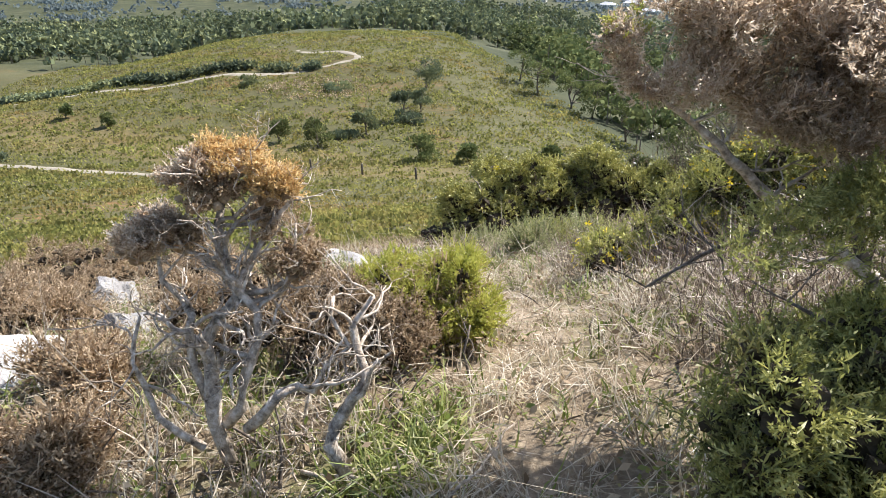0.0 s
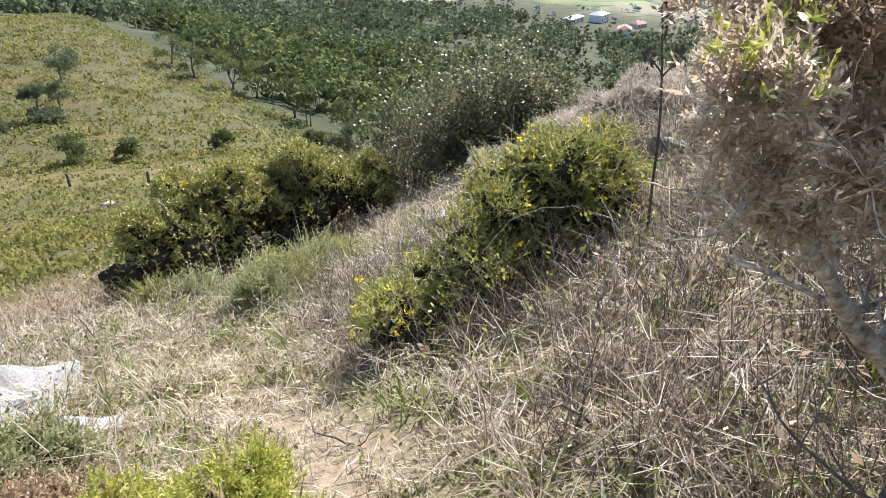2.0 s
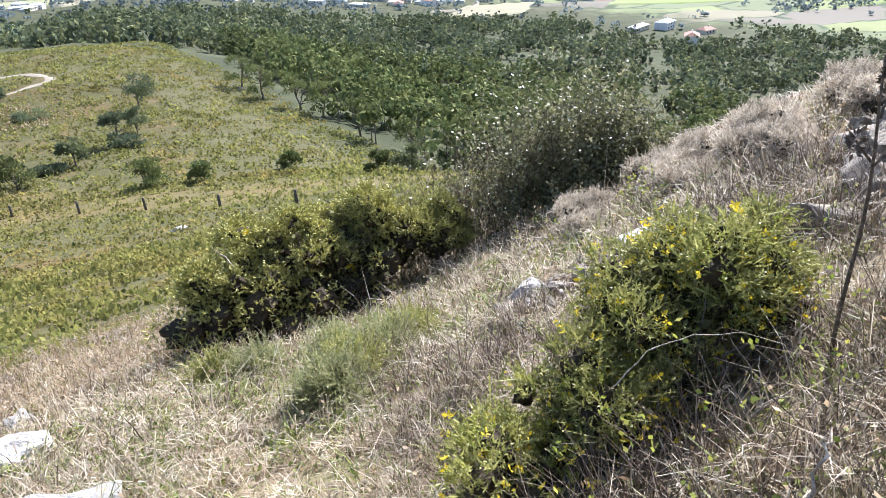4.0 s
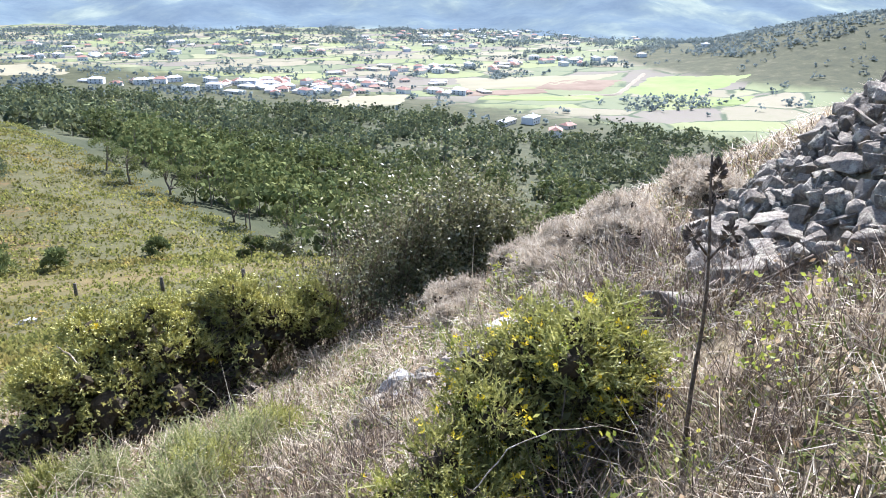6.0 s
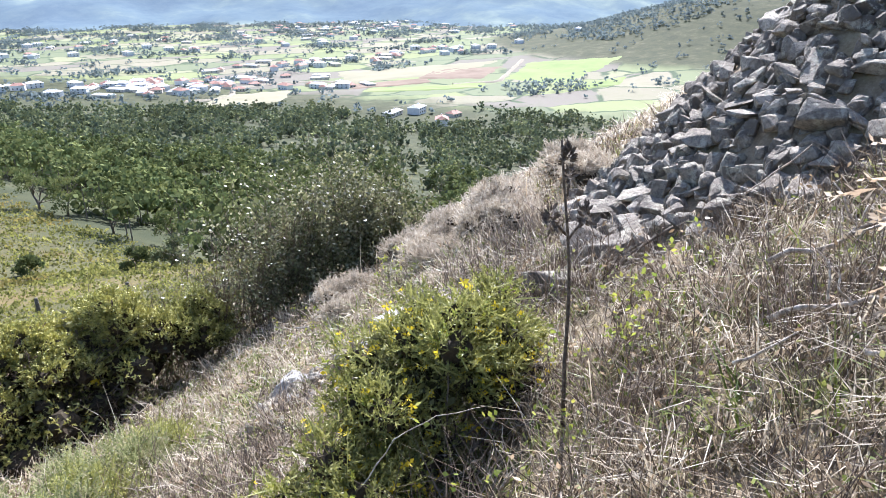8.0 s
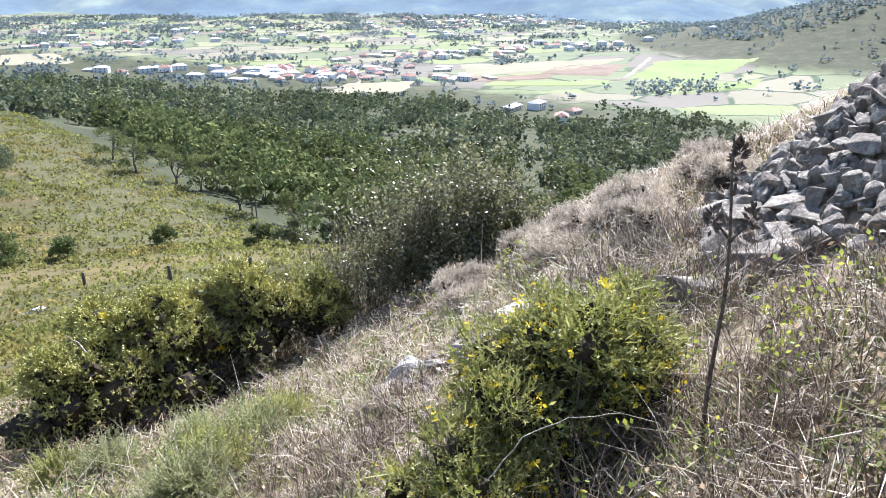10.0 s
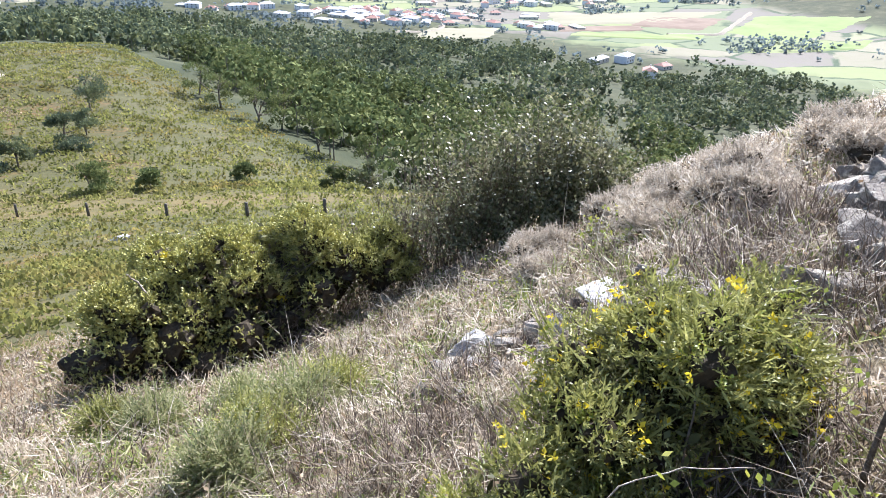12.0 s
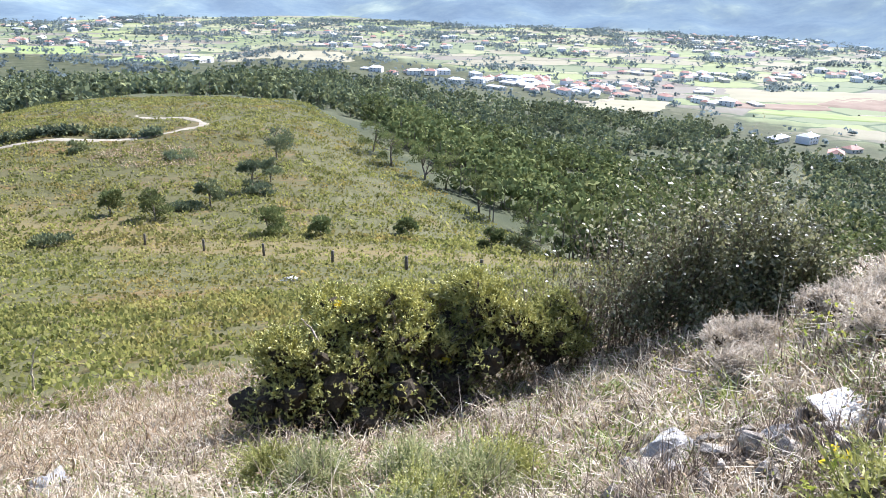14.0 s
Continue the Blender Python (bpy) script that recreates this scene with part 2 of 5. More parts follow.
    col = m.mix(m.attr("valley"), col, meadow)
    near = m.maths("ADD", m.maths("MULTIPLY", fine, 0.4), mid)
    m.bump(near, 0.7, 0.05)
    return m.done(col, 0.92, 0.15)


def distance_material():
    """The far side of the valley, its depth of air painted as blue colour and emission."""
    m = Nodes("hazed_distance")
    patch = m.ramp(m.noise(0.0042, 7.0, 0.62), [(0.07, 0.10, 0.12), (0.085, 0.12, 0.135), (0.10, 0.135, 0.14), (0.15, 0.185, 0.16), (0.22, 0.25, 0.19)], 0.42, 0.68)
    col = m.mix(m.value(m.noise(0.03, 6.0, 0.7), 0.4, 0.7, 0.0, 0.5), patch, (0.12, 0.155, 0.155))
    # Bluish emission stands in for the haze in front of the hills.
    haze_glow = m.ramp(m.noise(0.0042, 7.0, 0.62), [(0.165, 0.205, 0.265), (0.18, 0.22, 0.275), (0.205, 0.245, 0.28)], 0.40, 0.65)
    m.tree.links.new(haze_glow, m.bsdf.inputs["Emission Color"])
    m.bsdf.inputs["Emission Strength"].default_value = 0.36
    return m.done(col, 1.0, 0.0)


GROUND = ground_material()
DISTANCE = distance_material()


# ---- the lie of the land ----
def smooth(a, b, v):
    k = np.clip((v - a) / (b - a), 0.0, 1.0)
    return k * k * (3 - 2 * k)


def curve(v, xs, ys):
    """A soft line through a few heights."""
    v = np.asarray(v, float)
    total = 0.0
    for shift in (-1.0, -0.5, 0.0, 0.5, 1.0):
        total = total + np.interp(v + shift * np.clip(0.12 * np.abs(v), 0.15, 25.0), xs, ys)
    return total / 5


SLOPE_Y = (-300, -60, -8, 0, 2.2, 3.2, 4.3, 6.5, 9.4, 11.5, 20, 46, 69, 85, 110, 140, 175)
SLOPE_Z = (-40, 6, 1.3, 0.0, -0.18, -0.55, -1.1, -1.8, -3.3, -4.3, -7.9, -17.3, -23.9, -27.2, -28.6, -27.8, -26.8)
DROP_D = (-10, 0, 20, 60, 130, 220, 430, 700, 1000)
DROP_Z = (0, 0, 6.5, 21, 38, 54, 82, 92, 93)


def ripple(x, y, size, seed):
    """Smooth unevenness without a grain, from a few crossed waves."""
    total = 0.0
    for k in range(5):
        a = seed * 1.7 + k * 2.399
        f = (1.0 + 0.37 * k) / size
        total = total + np.sin((x * np.cos(a) + y * np.sin(a)) * f * 6.283 + seed * 3.1 + k * 1.3)
    return total / 5


def heap_top(x, y):
    """The body of the cairn under its stones."""
    return 2.74 - 1.02 * np.hypot(x - 6.55, (y - 3.75) * 1.13) - 0.10


def height(x, y):
    """The ground's height in metres."""
    x, y = np.asarray(x, float), np.asarray(y, float)
    z = curve(y, SLOPE_Y, SLOPE_Z)
    # the hillside climbs to the right of the path, and falls away a little to its left
    foot = 1.0 + 0.22 * np.clip(y - 4.0, 0, 4)
    side = np.log1p(np.exp(np.clip((x - foot) * 2.2, -40, 40))) / 2.2
    reach = 1 - smooth(9.0, 30.0, y + 0.35 * np.clip(x, 0, 30))
    side = np.minimum(side, 2.0) + 0.72 * np.clip(side - 2.0, 0, 14)
    z = z + 0.40 * side * reach * smooth(-2.0, 3.0, y)
    z = z - 0.07 * np.clip(-x, 0, 60) * (1 - smooth(15.0, 50.0, y))
    # the plateau ends to the right and behind its crest, and drops to the valley
    d1 = x - (17 - 0.25 * (y - 80))
    d2 = 0.45 * (y - 178) + 0.05 * x
    d = np.where(np.maximum(d1, d2) > 0, np.hypot(np.maximum(d1, 0), np.maximum(d2, 0)), np.maximum(d1, d2))
    d = 0.5 * (d + np.sqrt(d * d + 14.0 ** 2)) - 1.5
    z = z - curve(d, DROP_D, DROP_Z) * smooth(34.0, 85.0, y)
    z = z - 9.0 * smooth(-45.0, -105.0, x) * smooth(110.0, 160.0, y)
    r = np.hypot(x, y)
    back = smooth(100.0, 600.0, -y + 0.0 * x)
    z = z - 60 * back
    z = np.maximum(z, -121 + 2.0 * ripple(x, y, 900.0, 2)) if z.ndim else max(z, -121)
    # a wooded spur on the valley's far side
    z = z + 88.0 * np.exp(-((x - 1300) / 280) ** 2 - ((y - 690) / 290) ** 2)
    # unevenness, growing with the distance
    z = z + 0.04 * ripple(x, y, 1.3, 1) * smooth(0.5, 3, r) + 0.12 * ripple(x, y, 7.0, 3) * smooth(8, 25, r)
    z = z + 1.0 * ripple(x, y, 45.0, 5) * smooth(70, 160, r)
    # the heap under the cairn's stones
    heap = heap_top(x, y)
    z = z + 0.5 * ((heap - z) + np.sqrt((heap - z) ** 2 + 0.004)) * (r < 12)
    return z


# ---- ways to build ----
rng = np.random.default_rng(7)


def at_ground(x, y):
    return float(height(np.array(x), np.array(y)))


def empty(name, place=(0, 0, 0), label="", category="", group="", kind=""):
    ob = new(name)
    ob.location = place
    return tagged(ob, label, category, group, kind)


def link(name, mesh, material, parent=None, label="", category="", group="", kind=""):
    if material is not None and not mesh.materials:
        mesh.materials.append(material)
    ob = new(name, mesh)
    if parent is not None:
        ob.parent = parent
    return tagged(ob, label, category, group, kind)


def loose_quads(name, corners):
    """A mesh of separate four-cornered leaves: corners is (n, 4, 3)."""
    n = len(corners)
    mesh = bpy.data.meshes.new(name)
    mesh.vertices.add(n * 4)
    mesh.vertices.foreach_set("co", np.ascontiguousarray(corners, dtype=np.float32).ravel())
    mesh.loops.add(n * 4)
    mesh.loops.foreach_set("vertex_index", np.arange(n * 4, dtype=np.int32))
    mesh.polygons.add(n)
    mesh.polygons.foreach_set("loop_start", np.arange(0, n * 4, 4, dtype=np.int32))
    mesh.update(calc_edges=True)
    return mesh


def unit(v):
    return v / np.maximum(np.linalg.norm(v, axis=-1, keepdims=True), 1e-9)


def across(d):
    """A random direction square to each d."""
    return unit(np.cross(d, rng.normal(size=d.shape)))


def leaves(p, d, length, width):
    """Diamond leaves from p along d."""
    side = across(d) * np.reshape(width, (-1, 1)) * 0.5
    tip = d * np.reshape(length, (-1, 1))
    belly = p + tip * 0.45
    return np.stack([p, belly + side, p + tip, belly - side], 1)


def blades(p, d, length, width, droop):
    """Grass blades as two quads each, bending over."""
    length, width, droop = (np.reshape(v, (-1, 1)) * np.ones((len(p), 1)) for v in (length, width, droop))
    flat = unit(d * (1, 1, 0) + rng.normal(size=d.shape) * (0.3, 0.3, 0))
    side = unit(np.cross(d, flat) + 1e-6) * width * 0.5
    mid = p + d * length * 0.55
    end = mid + unit(d * (1 - droop) + flat * droop + (0, 0, -0.25) * droop) * length * 0.5
    low = np.stack([p - side, p + side, mid + side * 0.8, mid - side * 0.8], 1)
    top = np.stack([mid - side * 0.8, mid + side * 0.8, end + side * 0.12, end - side * 0.12], 1)
    return np.concatenate([low, top])


def sprigs(p, d, length, count, spine, width):
    """Spiny shoots: a thin stem and count spines round it."""
    n = len(p)
    length = np.reshape(length, (-1, 1)) * np.ones((n, 1))
    parts = [leaves(p, d, length[:, 0], width * 1.2)]
    for k in range(count):
        s = (k + 0.6) / count
        way = unit(d * 0.75 + across(d) * 0.9)
        parts.append(leaves(p + d * length * s, way, spine * rng.uniform(0.6, 1.15, n) * (1.15 - 0.5 * s), width))
    return np.concatenate(parts)


def in_lobes(lobes, n, shell=0.55, low=-0.35):
    """Points and outward ways in the outer parts of some lobes (centre, radii)."""
    area = np.array([r[0] * r[1] + r[1] * r[2] + r[0] * r[2] for _, r in lobes])
    which = rng.choice(len(lobes), n, p=area / area.sum())
    c = np.array([l[0] for l in lobes])[which]
    r = np.array([l[1] for l in lobes])[which]
    d = unit(rng.normal(size=(n, 3)))
    d[:, 2] = np.where(d[:, 2] < low, -d[:, 2] * 0.6, d[:, 2])
    k = shell + (1 - shell) * rng.random((n, 1)) ** 0.6
    lump = 1 + 0.16 * np.sin(d[:, :1] * 9 + which[:, None]) * np.sin(d[:, 1:2] * 8 + 2 * which[:, None]) + 0.1 * rng.normal(size=(n, 1)) * 0.6
    return c + d * r * k * lump, unit(d / r)


def clustered(lobes, clusters, each, spread, shell=0.6):
    """Tips gathered in clumps over the lobes."""
    p, d = in_lobes(lobes, clusters, shell)
    p, d = np.repeat(p, each, 0), np.repeat(d, each, 0)
    p = p + rng.normal(size=p.shape) * spread
    return p, unit(d + rng.normal(size=d.shape) * 0.55 + (0, 0, 0.35))


def tube(bm, points, radii, sides=6):
    """A bent, tapering round bar added to bm."""
    pts = [Vector(p) for p in points]
    rings = []
    for n, p in enumerate(pts):
        ahead = (pts[min(n + 1, len(pts) - 1)] - pts[max(n - 1, 0)]).normalized()
        u = ahead.cross(Vector((0.31, 0.17, 0.93))).normalized()
        v = ahead.cross(u)
        rings.append([bm.verts.new(p + (u * math.cos(6.2832 * k / sides) + v * math.sin(6.2832 * k / sides)) * radii[n]) for k in range(sides)])
    for a, b in zip(rings, rings[1:]):
        for k in range(sides):
            bm.faces.new((a[k], a[(k + 1) % sides], b[(k + 1) % sides], b[k]))
    bm.faces.new(rings[-1])
    bm.faces.new(rings[0][::-1])


def finish(bm, name, smooth_shade=True):
    bmesh.ops.recalc_face_normals(bm, faces=bm.faces)
    mesh = bpy.data.meshes.new(name)
    bm.to_mesh(mesh)
    bm.free()
    if smooth_shade:
        mesh.polygons.foreach_set("use_smooth", [True] * len(mesh.polygons))
    return mesh


def grow(bm, start, way, length, radius, depth, wild, rnd, sides=6, tips=None, bare=3):
    """A crooked branch with side branches."""
    pts, rad = [Vector(start)], [radius]
    d = Vector(way).normalized()
    steps = max(4, int(7 * length / (length + 0.05)) + 1)
    for k in range(steps):
        d = (d + Vector((rnd.gauss(0, wild), rnd.gauss(0, wild), rnd.gauss(0, wild * 0.8) + 0.03))).normalized()
        pts.append(pts[-1] + d * length / steps)
        rad.append(radius * (1 - 0.62 * (k + 1) / steps))
    tube(bm, pts, rad, sides)
    if tips is not None:
        tips.append(pts[-1].copy())
    if depth:
        for _ in range(bare):
            k = rnd.randint(1, steps)
            side = Vector((rnd.gauss(0, 1), rnd.gauss(0, 1), rnd.gauss(0.35, 0.6))).normalized()
            grow(bm, pts[k], (d + side * 1.1).normalized(), length * rnd.uniform(0.4, 0.72), rad[k] * 0.68, depth - 1, wild * 1.1, rnd, max(4, sides - 1), tips, bare)


def rock_mesh(seed, flat=1.0, points=22):
    """An angular stone about one metre across, its edges worn."""
    rnd = random.Random(seed)
    bm = bmesh.new()
    for _ in range(points):
        v = Vector((rnd.uniform(-1, 1), rnd.uniform(-1, 1), rnd.uniform(-1, 1)))
        v = v / max(abs(v.x), abs(v.y), abs(v.z), 0.01) * rnd.uniform(0.7, 1.0)
        bm.verts.new((v.x * 0.5, v.y * 0.5, v.z * 0.5 * flat))
    bmesh.ops.convex_hull(bm, input=bm.verts)
    bmesh.ops.delete(bm, geom=[v for v in bm.verts if not v.link_faces], context="VERTS")
    bmesh.ops.dissolve_limit(bm, angle_limit=0.18, verts=bm.verts, edges=bm.edges)
    bmesh.ops.bevel(bm, geom=list(bm.edges), offset=0.022, segments=1, affect="EDGES", clamp_overlap=True)
    bmesh.ops.triangulate(bm, faces=[f for f in bm.faces if len(f.verts) > 4])
    return finish(bm, "rock", False)


# ---- the ground, one sheet out to the far hills ----
def ground_sheet():
    az = np.radians(np.concatenate([np.arange(-48, 80, 0.36), np.arange(80, 312, 2.5)]))
    r = np.concatenate([[0.0, 0.12], np.geomspace(0.3, 20, 170), np.geomspace(20.8, 4850, 190)])
    a, q = np.meshgrid(az, r)
    x, y = 0.3 + q * np.sin(a), 1.5 + q * np.cos(a)
    z = height(x, y)
    mesh = bpy.data.meshes.new("ground")
    rows, cols = x.shape
    i = np.arange(rows * cols).reshape(rows, cols)
    quads = np.stack([i[:-1], np.roll(i, -1, 1)[:-1], np.roll(i, -1, 1)[1:], i[1:]], -1).reshape(-1, 4)[:, ::-1]
    mesh.vertices.add(rows * cols)
    mesh.vertices.foreach_set("co", np.stack([x, y, z], -1).astype(np.float32).ravel())
    mesh.loops.add(len(quads) * 4)
    mesh.loops.foreach_set("vertex_index", quads.astype(np.int32).ravel())
    mesh.polygons.add(len(quads))
    mesh.polygons.foreach_set("loop_start", np.arange(0, len(quads) * 4, 4, dtype=np.int32))
    mesh.polygons.foreach_set("use_smooth", np.ones(len(quads), dtype=bool))
    mesh.update(calc_edges=True)
    dist = np.hypot(x, y)
    d1, d2 = x - (17 - 0.25 * (y - 80)), 0.45 * (y - 178) + 0.05 * x
    edge = np.maximum(d1, d2) + 6 * ripple(x, y, 40.0, 9)
    far = smooth(34.0, 85.0, y)
    masks = {
        "bare": bare_ground(x, y),
        "moor": smooth(13.5, 18.0, y + 0.35 * np.abs(np.minimum(x, 0)) - 0.5 * np.maximum(x, 0) + 1.2 * ripple(x, y, 5.0, 6)),
        "band": dry_band(x, y),
        "scree": smooth(-14, -2, edge) * (1 - smooth(20, 40, edge)) * far,
        "wood": smooth(1, 15, edge) * far,
        "valley": smooth(-112.0, -116.0, z) * (dist > 300),
    }
    for key, values in masks.items():
        layer = mesh.attributes.new(key, "FLOAT", "POINT")
        layer.data.foreach_set("value", np.asarray(values, np.float32).ravel())
    link("ground", mesh, GROUND, label="steep moorland hillside running down to a valley of fields", category="ground", kind="structure")


def dry_band(x, y):
    """The strip of short dry turf at the foot of the plateau's slope."""
    along = y + 0.55 * x + 2.5 * ripple(x, y, 22.0, 17)
    return smooth(58.0, 66.0, along) * (1 - smooth(74.0, 82.0, along))


def bare_ground(x, y):
    """Where feet have worn the path, and soil shows between stones."""
    line = 0.18 + 0.12 * np.sin(y * 0.9) + 0.06 * y
    worn = np.exp(-((x - line) / 0.22) ** 2) * smooth(0.6, 1.6, y) * (1 - smooth(4.0, 6.0, y))
    patch = np.exp(-(((x - 2.6) / 0.5) ** 2 + ((y - 6.3) / 0.45) ** 2)) + np.exp(-(((x - 3.2) / 0.6) ** 2 + ((y - 4.3) / 0.25) ** 2))
    heap = smooth(0.0, 0.3, heap_top(x, y) - height(x, y) + 0.3) * (x > 3.3) * (x < 9)
    return np.clip(worn * (0.45 + 0.5 * smooth(2.1, 2.6, y)) + 0.8 * patch + 0.6 * heap * (np.hypot(x, y) < 12), 0, 1)


ground_sheet()


def far_hills():
    """The wooded heights that close the valley."""
    az = np.radians(np.arange(0, 360, 0.75))
    r = np.linspace(1500, 4700, 66)
    a, q = np.meshgrid(az, r)
    x, y = q * np.sin(a), q * np.cos(a)
    start = 1930 + 160 * np.sin(a * 5 + 1) + 120 * np.sin(a * 11 + 2) + 60 * np.sin(a * 23)
    z = -150 + smooth(start - 120, 4500, q) * (620 + 120 * np.sin(a * 3)) + 14 * ripple(x, y, 400.0, 7)
    rows, cols = x.shape
    i = np.arange(rows * cols).reshape(rows, cols)
    quads = np.stack([i[:-1], np.roll(i, -1, 1)[:-1], np.roll(i, -1, 1)[1:], i[1:]], -1).reshape(-1, 4)[:, ::-1]
    mesh = bpy.data.meshes.new("backdrop")
    mesh.from_pydata(np.stack([x, y, z], -1).reshape(-1, 3).tolist(), [], quads.tolist())
    mesh.polygons.foreach_set("use_smooth", [True] * len(mesh.polygons))
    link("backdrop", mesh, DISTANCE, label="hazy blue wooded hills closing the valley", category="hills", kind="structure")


far_hills()


def strip(name, line, width, material, lift, label, category, step=6.0):
    """A track or road laid over the ground along a few bends."""
    pts = [Vector((*p, 0)) for p in line]
    fine = []
    for n in range(len(pts) - 1):
        p0, p1, p2, p3 = pts[max(n - 1, 0)], pts[n], pts[n + 1], pts[min(n + 2, len(pts) - 1)]
        k = max(2, int((p2 - p1).length / step))
        for j in range(k):
            t = j / k
            fine.append(0.5 * ((2 * p1) + (p2 - p0) * t + (2 * p0 - 5 * p1 + 4 * p2 - p3) * t * t + (3 * p1 - p0 - 3 * p2 + p3) * t * t * t))
    fine.append(pts[-1])
    bm = bmesh.new()
    rows = []
    for n, p in enumerate(fine):
        d = (fine[min(n + 1, len(fine) - 1)] - fine[max(n - 1, 0)]).normalized()
        side = Vector((-d.y, d.x, 0))
        row = []
        for s in (-0.5, -0.17, 0.17, 0.5):
            q = p + side * s * width * (1 + 0.12 * math.sin(n * 1.7))
            row.append(bm.verts.new((q.x, q.y, at_ground(q.x, q.y) + (lift if abs(s) < 0.4 else -lift * 0.3))))
        rows.append(row)
    for a, b in zip(rows, rows[1:]):
        for k in range(3):
            bm.faces.new((a[k], a[k + 1], b[k + 1], b[k]))
    link(name, finish(bm, name), material, label=label, category=category, kind="structure")


def field(name, corners, material, label, lift=0.9, cells=14):
    """A meadow or ploughed patch in the valley between four corners."""
    bm = bmesh.new()
    a, b, c, d = (Vector((*p, 0)) for p in corners)
    rows = []
    for i in range(cells + 1):
        row = []
        for j in range(cells + 1):
            u, v = i / cells, j / cells
            p = (a * (1 - u) + b * u) * (1 - v) + (d * (1 - u) + c * u) * v
            out = lift if 0 < i < cells and 0 < j < cells else -0.5
            row.append(bm.verts.new((p.x, p.y, at_ground(p.x, p.y) + out)))
        rows.append(row)
    for i in range(cells):
        for j in range(cells):
            bm.faces.new((rows[i][j], rows[i + 1][j], rows[i + 1][j + 1], rows[i][j + 1]))
    link(name, finish(bm, name), material, label=label, category="field", kind="structure")


TRACK_LINE = [(-120, 128), (-85, 134), (-48, 138), (-34, 141), (-25, 146), (-20.5, 150.5), (-21, 155), (-26, 160), (-36, 166)]
LOWER_LINE = [(-110, 100), (-80, 92), (-57, 84), (-46, 79.5), (-34, 74.5), (-28, 71)]


def beside(line, x, y):
    """How far a place lies from a line of bends."""
    best = np.full(np.shape(x), 1e9)
    for (ax, ay), (bx, by) in zip(line, line[1:]):
        k = np.clip(((x - ax) * (bx - ax) + (y - ay) * (by - ay)) / ((bx - ax) ** 2 + (by - ay) ** 2), 0, 1)
        best = np.minimum(best, np.hypot(x - ax - k * (bx - ax), y - ay - k * (by - ay)))
    return best


strip("dirt_track", TRACK_LINE, 2.0, TRACK, 0.12, "pale dirt track curving over the moorland plateau", "track", 1.5)
strip("lower_track", LOWER_LINE, 1.6, TRACK, 0.10, "narrow pale footpath across the moor", "track", 1.5)
strip("valley_road", [(560, 655), (614, 642), (640, 655), (760, 745), (800, 775)], 9, TRACK, 1.4, "pale farm road between green meadows", "road", 12.0)
strip("hamlet_road", [(250, 690), (300, 700), (345, 770), (424, 790), (470, 760)], 8, TRACK, 1.4, "grey lane through a hamlet", "road", 12.0)
field("meadow", [(634, 648), (790, 752), (898, 663), (660, 568)], FIELD_GREEN, "large bright green meadow in the valley")
field("meadow", [(655, 560), (770, 560), (700, 520), (640, 530)], FIELD_GREEN, "small bright green meadow by the wood")
field("ploughed_field", [(440, 690), (452, 735), (575, 722), (560, 690)], FIELD_BROWN, "brown ploughed field in the valley")
field("ploughed_field", [(560, 730), (640, 790), (735, 745), (625, 670)], FIELD_BROWN, "narrow brown ploughed strip beside the farm road")
field("meadow", [(470, 745), (520, 860), (790, 800), (640, 735)], FIELD_TAN, "pale stubble field in the valley")
field("meadow", [(430, 660), (455, 690), (610, 640), (570, 615)], FIELD_GREEN, "green meadow strip above the wood")
field("meadow", [(240, 640), (300, 720), (385, 720), (330, 640)], FIELD_TAN, "dry tan field at the edge of the wood")
field("meadow", [(-480, 1130), (-450, 1290), (-330, 1300), (-320, 1110)], FIELD_GREEN, "green meadow beyond the plateau")
field("meadow", [(-250, 960), (-250, 1090), (-170, 1090), (-180, 960)], FIELD_GREEN, "bright meadow behind the wood")
field("meadow", [(-110, 1030), (-120, 1200), (60, 1200), (70, 1030)], FIELD_TAN, "tan field in the valley")


# ---- trees ----
def crowd(places, tall, wide, per, leaf, trunk_share=0.35):
    """Crowns and trunks of many trees at once."""
    n = len(places)
    lobes = 5
    lc = rng.normal(size=(n, lobes, 3)) * np.array([0.30, 0.30, 0.20])
    lc[:, :, 2] += np.linspace(0.36, 0.90, lobes)
    spread = np.linspace(1.15, 0.45, lobes)
    lc = lc * np.stack([wide, wide, tall], -1)[:, None] * np.array([1, 1, 1.0])
    which = rng.integers(0, lobes, (n, per))
    c = np.take_along_axis(lc, which[..., None].repeat(3, 2), 1)
    d = unit(rng.normal(size=(n, per, 3)))
    rad = np.stack([wide * 0.46, wide * 0.46, tall * 0.15], -1)[:, None] * spread[which][..., None]
    p = places[:, None] + c + d * rad * (0.55 + 0.5 * rng.random((n, per, 1)))
    d = unit(d + rng.normal(size=d.shape) * 0.28)
    size = (leaf * rng.uniform(0.6, 1.4, (n, per))).reshape(-1, 1)
    # each spray of needles lies along the crown's surface
    p, out = p.reshape(-1, 3), d.reshape(-1, 3)
    u = across(out) * size * 0.62
    v = np.cross(out, u) * 0.7
    crown = np.stack([p - u, p - v, p + u, p + v], 1)
    w = np.maximum(0.05, tall * 0.018)[:, None]
    trunks = []
    for k in range(3):
        a, b = 2.094 * k, 2.094 * (k + 1)
        u, v = np.array([math.cos(a), math.sin(a), 0]), np.array([math.cos(b), math.sin(b), 0])
        top = places + np.stack([0 * tall, 0 * tall, tall * 0.75], -1)
        base = places - (0, 0, 0.4)
        trunks.append(np.stack([base + u * w, base + v * w, top + v * w * 0.4, top + u * w * 0.4], 1))
    return crown, np.concatenate(trunks)


